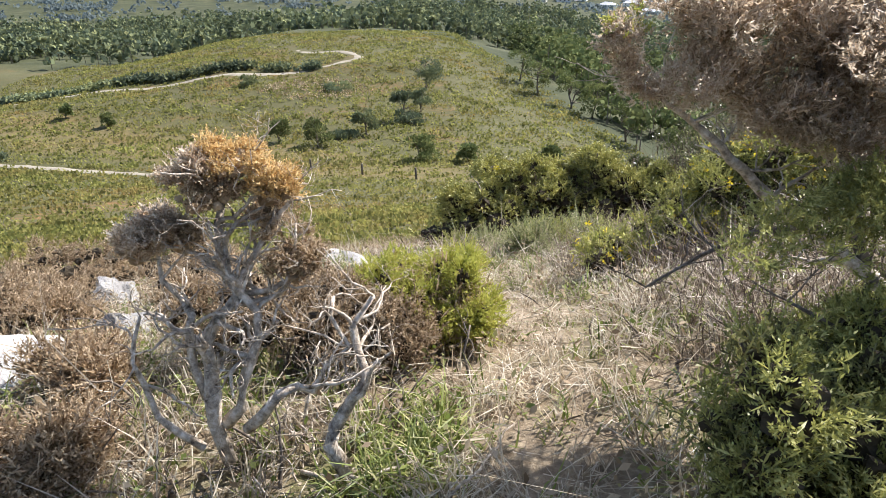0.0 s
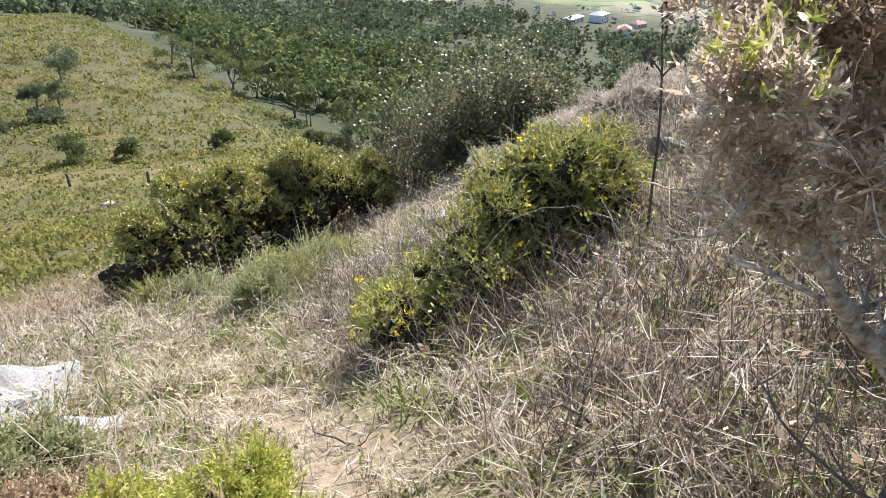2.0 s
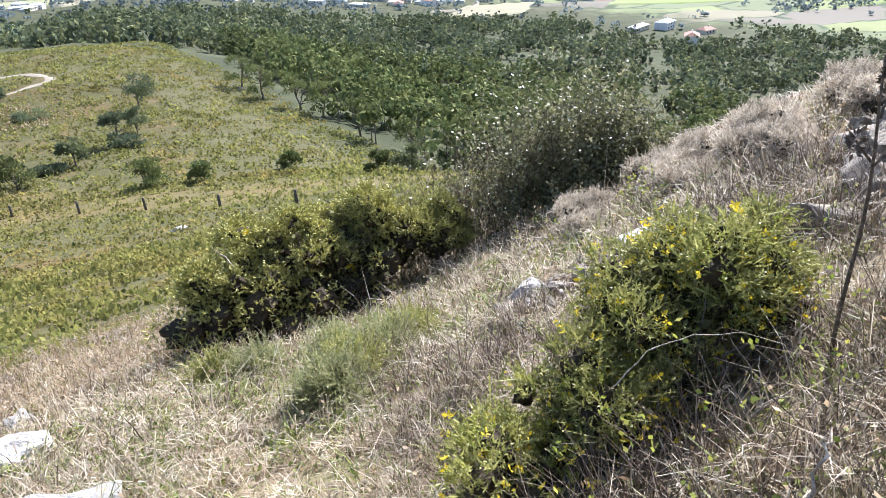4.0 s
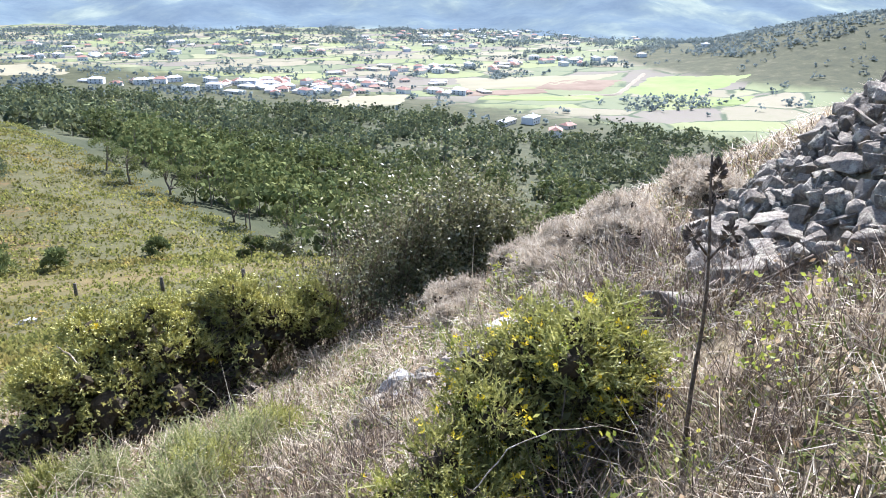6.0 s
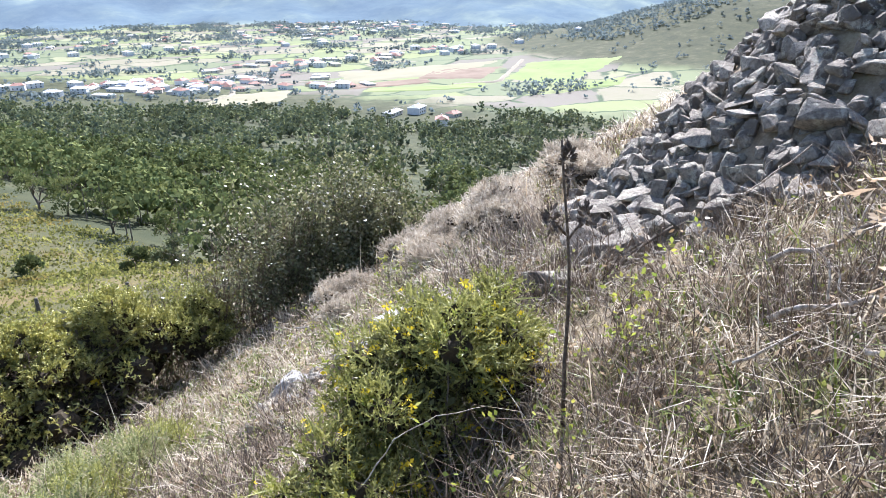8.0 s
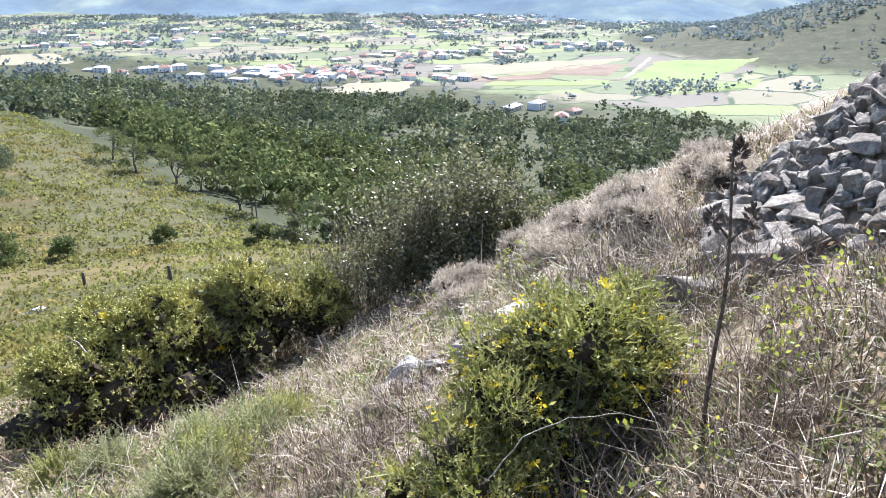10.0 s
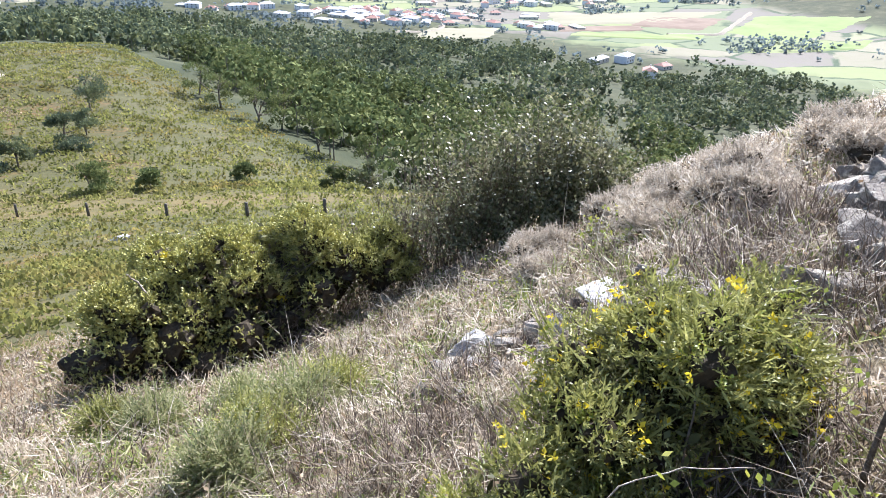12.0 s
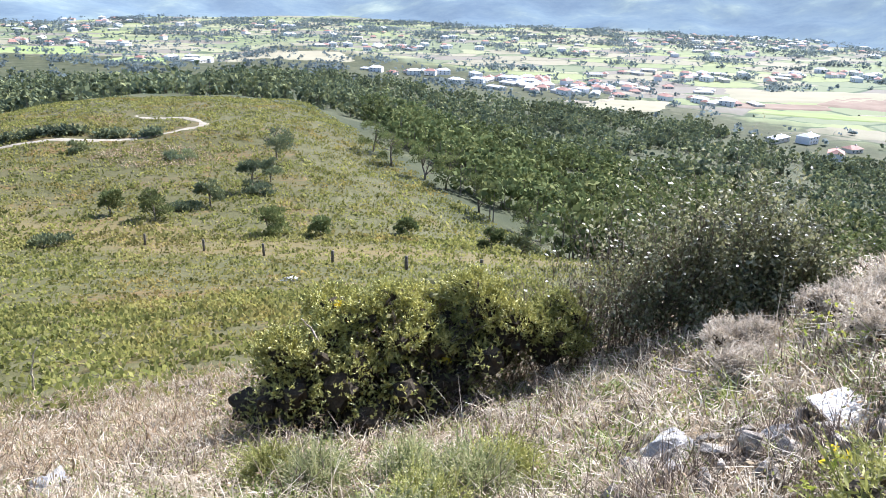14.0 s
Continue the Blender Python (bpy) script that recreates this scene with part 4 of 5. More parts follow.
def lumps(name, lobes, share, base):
    """One uneven solid lump in each lobe, added as inner growth that blocks light."""
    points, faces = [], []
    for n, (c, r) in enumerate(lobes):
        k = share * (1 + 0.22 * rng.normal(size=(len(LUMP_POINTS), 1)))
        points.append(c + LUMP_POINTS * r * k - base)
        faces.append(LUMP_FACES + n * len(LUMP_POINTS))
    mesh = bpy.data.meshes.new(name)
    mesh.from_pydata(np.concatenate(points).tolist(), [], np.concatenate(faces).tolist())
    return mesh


def bush(name, lobes, label, stems, layers, category="bush", flowers=None, stem_material=BARK_BROWN, seed=1, head=0.0, core=0.0, bare=0.0):
    """A bush from its lobes. layers: (part, clusters, each, spread, sprig length, spines, spine, width, material, shell)."""
    rnd = random.Random(seed)
    c = np.mean([l[0] for l in lobes], 0)
    base = np.array([c[0], c[1], at_ground(c[0], c[1])])
    thing = empty(name, base, label, category)
    bm = bmesh.new()
    for _ in range(stems):
        centre, radii = rnd.choice(lobes)
        foot = base + np.array([rnd.gauss(0, 0.13), rnd.gauss(0, 0.13), 0]) * min(1.0, float(np.ptp([l[0][0] for l in lobes])) + 0.4)
        foot[2] = at_ground(foot[0], foot[1]) - 0.03
        aim = np.array(centre) + np.array([rnd.uniform(-0.6, 0.6) * radii[0], rnd.uniform(-0.6, 0.6) * radii[1], 0.3 * radii[2]])
        span = float(np.linalg.norm(aim - foot))
        grow(bm, foot - base, aim - foot, span * 0.85, (0.005 + 0.007 * span), 1, 0.14, rnd, 5, None, 2)
    link("woody_stem", finish(bm, "woody_stem"), stem_material, thing, kind="stuff")
    heads = knobs(lobes, head) if head else lobes
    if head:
        # Added lumps stop sunlight passing through and darken the bush's inside and underside.
        link("dense_core", lumps("dense_core", heads + [(a, b * 0.95) for a, b in lobes], 0.60 if head > 0.2 else 0.56 if head > 0.11 else 0.42, base), SHADE_WOOD, thing, kind="stuff")
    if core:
        # Large dark leaves fill the middle, blocking light and painting in shade.
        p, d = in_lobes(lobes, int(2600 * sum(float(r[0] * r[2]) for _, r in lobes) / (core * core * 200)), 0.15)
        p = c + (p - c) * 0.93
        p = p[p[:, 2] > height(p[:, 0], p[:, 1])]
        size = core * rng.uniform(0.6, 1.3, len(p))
        link("shaded_core", loose_quads("shaded_core", leaves(p - base, unit(rng.normal(size=p.shape)), size, size * 0.55)), GORSE_SHADED, thing, kind="stuff")
    for part_name, clusters, each, spread, long, spines, spine, width, material, shell in layers:
        p, d = clustered(heads if shell > 0.5 else [(a, b * 0.84) for a, b in lobes], clusters, each, spread, shell)
        ok = p[:, 2] > height(p[:, 0], p[:, 1]) - 0.02
        if bare and shell > 0.5:
            ok = ok & ((p[:, 2] - height(p[:, 0], p[:, 1]) > bare * rng.uniform(0.7, 1.3, len(p))) | (rng.random(len(p)) < 0.12))
        p, d = p[ok], d[ok]
        long = long * rng.uniform(0.6, 1.3, len(p))
        quads = sprigs(p - base, d, long, spines, spine, width) if spines else leaves(p - base, d, long, long * width)
        link(part_name, loose_quads(part_name, quads), material, thing)
    if flowers:
        add_flowers(thing, base, heads, *flowers)
    return thing


def flower_mesh():
    """A pea flower: standard, wings and keel."""
    bm = bmesh.new()
    for a, lift, long, wide in ((0.0, 0.6, 1.0, 0.8), (1.9, 0.1, 0.85, 0.42), (-1.9, 0.1, 0.85, 0.42), (3.14, -0.2, 0.8, 0.35)):
        w = Vector((math.cos(a), math.sin(a), lift)).normalized()
        s = w.cross(Vector((0, 0, 1))).normalized() * wide * 0.5
        pts = [Vector(), w * long * 0.5 + s, w * long + Vector((0, 0, 0.12)), w * long * 0.5 - s]
        bm.faces.new([bm.verts.new(p) for p in pts])
    mesh = finish(bm, "flower", False)
    mesh.materials.append(PETAL)
    return mesh


FLOWER = flower_mesh()


def add_flowers(thing, base, lobes, count, size, knots):
    """Yellow flowers, singly and in knots at the shoots' tips."""
    p, d = in_lobes(lobes, knots, 1.0, 0.0)
    p = p + d * 0.05
    for n in range(count):
        k = n % knots
        q = p[k] + rng.normal(size=3) * (0.03 if n >= knots else 0.005) - base
        ob = link("flower", FLOWER, None, thing)
        way = Vector(unit(d[k] + rng.normal(size=3) * 0.5))
        s = size * rng.uniform(0.7, 1.25)
        ob.matrix_basis = Matrix.LocRotScale(q.tolist(), way.to_track_quat("Z", "Y"), (s, s, s))


def lobe(x, y, z, rx, ry, rz):
    return (np.array([x, y, z]), np.array([rx, ry, rz]))


# the dense dark gorse below the path
bush("gorse_bush", [lobe(0.05, 10.3, -3.45, 0.52, 0.45, 0.40), lobe(0.65, 10.55, -3.25, 0.72, 0.6, 0.66), lobe(1.30, 10.7, -3.02, 0.75, 0.65, 0.72), lobe(1.95, 10.75, -2.95, 0.72, 0.6, 0.68), lobe(2.45, 10.55, -2.90, 0.5, 0.5, 0.55), lobe(0.9, 10.1, -3.55, 0.9, 0.5, 0.5), lobe(1.8, 10.1, -3.3, 0.7, 0.4, 0.45)],
     "dense dark green gorse thicket with sunlit tops", 26,
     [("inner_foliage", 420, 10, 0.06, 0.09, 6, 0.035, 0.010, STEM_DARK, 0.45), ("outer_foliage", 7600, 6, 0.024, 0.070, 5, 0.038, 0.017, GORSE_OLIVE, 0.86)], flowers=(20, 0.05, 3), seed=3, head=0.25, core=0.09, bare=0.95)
bush("gorse_bush", [lobe(3.05, 10.45, -2.85, 0.40, 0.4, 0.42)], "small rounded gorse beside the thicket", 8,
     [("foliage", 420, 8, 0.022, 0.06, 6, 0.03, 0.012, GORSE_GREEN, 0.75)], seed=4, head=0.14, core=0.08)
# the tall leafy shrub at the edge of the slope
def leafy_shrub():
    """Many upright twigs from the slope, bare to one side and full of small glossy leaves to the other."""
    rnd = random.Random(5)
    base = np.array([4.1, 10.3, at_ground(4.1, 10.3)])
    thing = empty("leafy_shrub", base, "tall dark shrub with small glossy leaves and upright twigs", "shrub")
    bm = bmesh.new()
    spots, ways = [], []
    for n in range(340):
        x = rnd.uniform(2.3, 5.65)
        off = rnd.gauss(0, 0.30)
        y = 11.05 - 0.46 * (x - 2.6) + off
        crest = float(np.interp(x, (2.2, 2.6, 3.2, 3.75, 4.35, 4.95, 5.4, 5.7), (-3.0, -2.72, -2.25, -1.80, -1.40, -1.14, -1.22, -1.6)))
        tip = np.array([x + rnd.gauss(0.05, 0.10), y, crest - 0.9 * off * off + rnd.gauss(-0.10, 0.17)])
        foot = np.array([x + rnd.gauss(0, 0.14), y + rnd.gauss(0, 0.1), 0.0])
        foot[2] = at_ground(foot[0], foot[1]) - 0.03
        span = float(np.linalg.norm(tip - foot))
        if tip[2] < foot[2] + 0.2:
            continue
        ends = []
        grow(bm, foot - base, tip - foot, span, 0.003 + 0.0028 * span, 1, 0.10, rnd, 4, ends, 4)
        full = 0.10 + 1.0 * float(smooth(3.4, 4.8, np.array(x)))
        for end in ends:
            for _ in range(int(34 * full * rnd.uniform(0.5, 1.4))):
                f = rnd.uniform(0.25, 1.02)
                spots.append((foot - base) * (1 - f) + np.array(end) * f + np.array([rnd.gauss(0, 0.045), rnd.gauss(0, 0.045), rnd.gauss(0, 0.04)]))
                ways.append((rnd.gauss(0, 0.8), rnd.gauss(0, 0.8), rnd.gauss(0.5, 0.6)))
    link("twiggery", finish(bm, "twiggery"), STEM_DARK, thing, kind="stuff")
    p, d = np.array(spots), unit(np.array(ways))
    long = 0.052 * rng.uniform(0.6, 1.3, len(p))
    link("foliage", loose_quads("foliage", leaves(p, d, long, long * 0.58)), LEAF_DARK, thing)


leafy_shrub()
# the flowering gorse on the slope
bush("flowering_gorse", [lobe(2.00, 4.55, -0.42, 0.34, 0.30, 0.34), lobe(2.28, 4.55, -0.33, 0.27, 0.26, 0.28), lobe(1.65, 4.45, -0.68, 0.36, 0.30, 0.26), lobe(1.28, 4.40, -0.86, 0.36, 0.28, 0.20), lobe(1.28, 4.12, -0.93, 0.36, 0.24, 0.17), lobe(2.50, 4.50, -0.46, 0.20, 0.20, 0.22), lobe(1.62, 4.15, -0.78, 0.32, 0.24, 0.18), lobe(2.02, 4.18, -0.66, 0.25, 0.20, 0.20)],
     "flowering gorse bush with yellow blossom and spiny green shoots", 22,
     [("inner_foliage", 200, 10, 0.03, 0.06, 7, 0.022, 0.008, GORSE_SHADED, 0.3), ("outer_foliage", 2000, 5, 0.024, 0.066, 7, 0.024, 0.0078, GORSE_GREEN, 0.72), ("long_shoot", 480, 1, 0.03, 0.17, 17, 0.024, 0.0075, GORSE_GREEN, 0.9), ("young_tip", 330, 5, 0.016, 0.040, 6, 0.018, 0.0075, LEAF_BRIGHT, 0.97)], flowers=(680, 0.023, 330), seed=6, head=0.12, core=0.045, bare=0.22)
# bright new growth beside the path, with brown heath round it
bush("gorse_clump", [lobe(0.00, 2.72, -0.16, 0.18, 0.17, 0.18), lobe(-0.20, 2.80, -0.18, 0.17, 0.17, 0.16), lobe(0.05, 2.62, -0.22, 0.12, 0.12, 0.14)],
     "low bright green gorse clump beside the path", 10,
     [("inner_foliage", 240, 12, 0.03, 0.06, 6, 0.018, 0.006, HEATH_BROWN, 0.4), ("outer_foliage", 620, 8, 0.014, 0.05, 8, 0.016, 0.005, GORSE_LIME, 0.7)], seed=7, head=0.07, core=0.04)
bush("dead_heath", [lobe(-0.50, 2.60, -0.16, 0.26, 0.22, 0.18), lobe(-0.26, 2.47, -0.17, 0.2, 0.17, 0.16), lobe(-0.85, 2.75, -0.22, 0.3, 0.25, 0.18)],
     "brown withered heath around the path", 14,
     [("foliage", 520, 10, 0.02, 0.05, 7, 0.02, 0.006, HEATH_BROWN, 0.6)], seed=8, head=0.07)
for n, (x, y, s) in enumerate(((1.28, 6.78, 0.22), (0.95, 6.40, 0.19), (0.72, 6.10, 0.21), (1.55, 7.0, 0.16), (0.40, 7.6, 0.18), (0.05, 8.0, 0.16), (1.0, 7.4, 0.15))):
    z = at_ground(x, y)
    bush("gorse_clump", [lobe(x, y, z + s * 0.5, s, s, s * 0.75), lobe(x + s * 0.5, y - s * 0.4, z + s * 0.3, s * 0.6, s * 0.6, s * 0.5)], "small grey green gorse clump in dry grass", 5,
         [("foliage", 120, 5, 0.05, 0.19, 14, 0.034, 0.009, (GORSE_GREY, GORSE_GREEN)[n % 2], 0.3)], seed=20 + n)
for n, (x, y, s) in enumerate(((-1.25, 3.7, 0.26), (-2.6, 3.7, 0.34), (-1.9, 4.8, 0.4), (-3.0, 4.2, 0.45), (-1.1, 3.5, 0.28), (-2.9, 6.6, 0.5), (-0.6, 3.3, 0.24), (-0.85, 4.1, 0.36), (-1.35, 4.3, 0.34), (-3.6, 6.0, 0.5), (-1.5, 2.35, 0.16), (-1.3, 1.7, 0.18), (4.2, 7.2, 0.26), (4.9, 6.9, 0.30), (5.3, 6.35, 0.26), (4.4, 6.25, 0.22), (3.9, 8.2, 0.24), (5.4, 7.5, 0.34), (3.5, 7.6, 0.18), (4.6, 8.0, 0.28), (4.75, 7.45, 0.28), (5.1, 8.2, 0.3), (4.5, 6.7, 0.22), (5.8, 6.9, 0.3))):
    z = at_ground(x, y)
    bush("dead_heath", [lobe(x, y, z + s * 0.35, s, s, s * 0.6), lobe(x + s * 0.6, y + 0.1, z + s * 0.25, s * 0.6, s * 0.6, s * 0.5)], "withered brown heath with a few green shoots", 6,
         [("foliage", 230, 10, 0.03, 0.07, 7, 0.024, 0.007, HEATH_GREY if n > 11 else (HEATH_BROWN, GORSE_GREY)[n in (4, 7)], 0.55)], seed=40 + n, head=0.1)


def dead_gorse():
    """The bare, twisted gorse with a few dried tufts at its top."""
    base = np.array([-0.72, 2.05, at_ground(-0.72, 2.05)])
    thing = empty("dead_gorse", base, "bleached bare gorse with twisted branches and dried golden tufts", "bush")
    rnd = random.Random(21)
    bm = bmesh.new()
    for pts, radius, twigs in (
        ([(-0.64, 1.72, -0.10), (-0.66, 1.78, 0.12), (-0.68, 1.86, 0.24), (-0.60, 1.92, 0.36), (-0.62, 1.98, 0.48), (-0.66, 2.04, 0.60), (-0.64, 2.08, 0.68)], 0.026, 4),
        ([(-0.64, 1.76, 0.00), (-0.56, 1.78, 0.14), (-0.50, 1.84, 0.26), (-0.58, 1.92, 0.40), (-0.52, 1.98, 0.50), (-0.42, 2.02, 0.62)], 0.020, 4),
        ([(-0.66, 1.78, 0.10), (-0.74, 1.84, 0.22), (-0.72, 1.90, 0.34), (-0.80, 1.96, 0.42), (-0.82, 2.00, 0.54)], 0.016, 3),
        ([(-0.30, 1.70, -0.10), (-0.28, 1.73, 0.02), (-0.20, 1.80, 0.17), (-0.26, 1.88, 0.26), (-0.18, 1.92, 0.36)], 0.023, 3),
        ([(-0.56, 1.74, 0.02), (-0.46, 1.74, 0.14), (-0.36, 1.80, 0.13), (-0.28, 1.86, 0.24), (-0.30, 1.92, 0.36)], 0.017, 3),
        ([(-0.60, 1.92, 0.36), (-0.48, 1.94, 0.34), (-0.42, 1.96, 0.46), (-0.40, 1.99, 0.57)], 0.011, 2),
        ([(-0.68, 1.74, -0.05), (-0.84, 1.74, 0.08), (-0.90, 1.80, 0.22), (-0.86, 1.86, 0.34)], 0.013, 3),
    ):
        local = []
        for a, b in zip(pts, pts[1:]):
            for f in (0.0, 0.5):
                bend = np.array([rnd.gauss(0, 0.013), rnd.gauss(0, 0.013), rnd.gauss(0, 0.010)])
                local.append(tuple(np.array(a) * (1 - f) + np.array(b) * f + bend - base))
        local.append(tuple(np.array(pts[-1]) - base))
        radii = [radius * (1 - 0.68 * k / (len(local) - 1)) * rnd.uniform(0.85, 1.2) for k in range(len(local))]
        tube(bm, local, radii, 8)
        for k in range(3, len(local)):
            for _ in range(1 + (twigs > 3)):
                grow(bm, local[k], (rnd.gauss(0, 0.9), rnd.gauss(0, 0.7), rnd.gauss(0.6, 0.5)), rnd.uniform(0.12, 0.30), radii[k] * 0.55, 2, 0.36, rnd, 6, None, 3)
    link("branchwork", finish(bm, "branchwork"), BARK_PALE, thing)
    for name, lobes, clusters, material in (
        ("golden_tuft", [lobe(-0.57, 2.06, 0.72, 0.085, 0.085, 0.065), lobe(-0.43, 2.04, 0.66, 0.065, 0.065, 0.045)], 150, GORSE_GOLD),
        ("brown_tuft", [lobe(-0.68, 2.04, 0.69, 0.075, 0.08, 0.065), lobe(-0.48, 2.04, 0.63, 0.07, 0.07, 0.05), lobe(-0.82, 1.98, 0.54, 0.08, 0.08, 0.06), lobe(-0.88, 1.96, 0.48, 0.05, 0.05, 0.05)], 230, GORSE_DRY),
        ("dark_tuft", [lobe(-0.66, 2.02, 0.64, 0.08, 0.08, 0.05), lobe(-0.76, 2.0, 0.50, 0.08, 0.08, 0.06), lobe(-0.40, 2.0, 0.42, 0.07, 0.07, 0.08), lobe(-0.50, 2.06, 0.52, 0.08, 0.08, 0.06)], 150, HEATH_BROWN),
    ):
        heads = knobs(lobes, 0.035)
        p, d = clustered(heads, int(clusters * 1.5), 10, 0.010, 0.6)
        link(name, loose_quads(name, sprigs(p - base, d, 0.026 * rng.uniform(0.6, 1.3, len(p)), 6, 0.012, 0.0046)), material, thing)
        # Lumps added inside the tufts to block light.
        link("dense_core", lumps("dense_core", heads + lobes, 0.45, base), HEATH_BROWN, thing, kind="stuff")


dead_gorse()


def dry_brush(x, y, reach, stems, seed, label):
    """A low tangle of bare, bleached twigs."""
    rnd = random.Random(seed)
    base = np.array([x, y, at_ground(x, y)])
    thing = empty("dry_brush", base, label, "brush")
    bm = bmesh.new()
    for _ in range(stems):
        px, py = x + rnd.gauss(0, reach), y + rnd.gauss(0, reach)
        grow(bm, np.array([px, py, at_ground(px, py) - 0.02]) - base, (rnd.gauss(0, 0.7), rnd.gauss(0, 0.7), 0.8), rnd.uniform(0.14, 0.34), rnd.uniform(0.004, 0.009), 2, 0.30, rnd, 5, None, 2)
    link("twiggery", finish(bm, "twiggery"), BARK_PALE if seed % 2 else BARK_BROWN, thing, kind="stuff")


for n, (x, y, reach, stems) in enumerate(((-0.75, 1.75, 0.22, 16), (-0.35, 1.85, 0.20, 14), (-1.15, 2.0, 0.25, 14), (-0.55, 2.2, 0.22, 14), (-0.15, 2.25, 0.18, 10), (-1.0, 1.5, 0.2, 10), (1.55, 4.0, 0.22, 14), (2.2, 3.9, 0.22, 14), (1.0, 3.9, 0.2, 8), (3.3, 3.4, 0.3, 14), (2.8, 3.0, 0.25, 10), (1.3, 3.0, 0.25, 10), (0.95, 2.5, 0.22, 10))):
    dry_brush(x, y, reach, stems, n, "tangle of bleached bare twigs on the slope" if n % 2 else "tangle of brown bare twigs on the slope")


def gorse_tree():
    """The old gorse leaning over the path."""
    base = np.array([1.55, 1.75, at_ground(1.55, 1.75)])
    thing = empty("gorse_tree", base, "old leaning gorse tree with dry pale shoots and green lower growth", "tree")
    rnd = random.Random(33)
    for name, pts, radii in (
        ("trunk", [(1.55, 1.75, -0.05), (1.45, 1.88, 0.20), (1.30, 1.98, 0.36), (1.12, 2.05, 0.50), (0.96, 2.10, 0.62), (0.84, 2.08, 0.75), (0.70, 2.04, 0.86), (0.54, 2.01, 0.97)], [0.034, 0.031, 0.027, 0.023, 0.019, 0.013, 0.008, 0.004]),
        ("limb", [(1.30, 1.98, 0.36), (1.24, 2.08, 0.62), (1.16, 2.14, 0.86), (1.02, 2.12, 1.10)], [0.020, 0.017, 0.012, 0.005]),
        ("limb", [(1.45, 1.88, 0.20), (1.42, 2.0, 0.50), (1.38, 2.10, 0.85), (1.30, 2.25, 1.10)], [0.020, 0.016, 0.011, 0.005]),
        ("limb", [(1.50, 1.80, 0.05), (1.30, 1.66, 0.20), (1.10, 1.62, 0.36), (0.90, 1.64, 0.48)], [0.018, 0.014, 0.010, 0.004]),
        ("limb", [(1.12, 2.05, 0.50), (0.92, 1.96, 0.52), (0.74, 1.86, 0.50), (0.58, 1.78, 0.45)], [0.009, 0.007, 0.005, 0.003]),
    ):
        bm = bmesh.new()
        fine, thick = [], []
        for k, (a, b) in enumerate(zip(pts, pts[1:])):
            for f in (0.0, 0.34, 0.67):
                fine.append(tuple(np.array(a) * (1 - f) + np.array(b) * f - base + np.array([rnd.gauss(0, 1), rnd.gauss(0, 1), rnd.gauss(0, 1)]) * radii[k] * 0.30))
                thick.append((radii[k] * (1 - f) + radii[k + 1] * f) * rnd.uniform(0.88, 1.14))
        fine.append(tuple(np.array(pts[-1]) - base))
        thick.append(radii[-1])
        tube(bm, fine, thick, 9)
        for k in range(5, len(fine), 2):
            for _ in range(2):
                grow(bm, fine[k], (rnd.gauss(0, 1), rnd.gauss(0, 1), rnd.gauss(0.5, 0.7)), rnd.uniform(0.12, 0.26), thick[k] * 0.3 + 0.0015, 1, 0.2, rnd, 5, None, 3)
        link(name, finish(bm, name), BARK_PALE if name == "trunk" else BARK_BROWN, thing)
    crown = [lobe(0.78, 2.09, 1.06, 0.15, 0.15, 0.16), lobe(0.98, 2.15, 1.05, 0.24, 0.22, 0.20), lobe(1.17, 2.15, 0.93, 0.18, 0.18, 0.16), lobe(0.79, 2.04, 0.92, 0.12, 0.12, 0.12), lobe(0.95, 2.06, 0.86, 0.17, 0.16, 0.14), lobe(1.28, 2.39, 1.07, 0.23, 0.2, 0.2), lobe(1.32, 2.15, 0.81, 0.22, 0.2, 0.2), lobe(1.12, 2.05, 0.74, 0.15, 0.15, 0.13), lobe(1.30, 1.85, 0.95, 0.20, 0.18, 0.2)]
    tuft = [lobe(0.52, 2.00, 1.06, 0.035, 0.04, 0.05), lobe(0.53, 2.01, 0.98, 0.03, 0.03, 0.06), lobe(0.58, 2.02, 0.92, 0.03, 0.03, 0.05)]
    middle = [lobe(0.86, 1.68, 0.60, 0.14, 0.12, 0.12), lobe(0.72, 1.50, 0.58, 0.08, 0.08, 0.08), lobe(1.12, 1.75, 0.58, 0.18, 0.16, 0.16), lobe(1.25, 1.70, 0.62, 0.18, 0.16, 0.18)]
    low = [lobe(0.74, 1.34, 0.44, 0.11, 0.11, 0.11), lobe(1.10, 1.62, 0.28, 0.18, 0.15, 0.17), lobe(0.74, 1.30, 0.28, 0.13, 0.12, 0.15), lobe(0.92, 1.38, 0.26, 0.19, 0.15, 0.20), lobe(1.22, 1.58, 0.28, 0.21, 0.18, 0.2), lobe(1.03, 1.28, 0.18, 0.20, 0.18, 0.18), lobe(0.74, 1.22, 0.12, 0.12, 0.12, 0.14), lobe(0.85, 1.36, 0.04, 0.15, 0.14, 0.14), lobe(1.20, 1.15, 0.10, 0.20, 0.2, 0.2)]
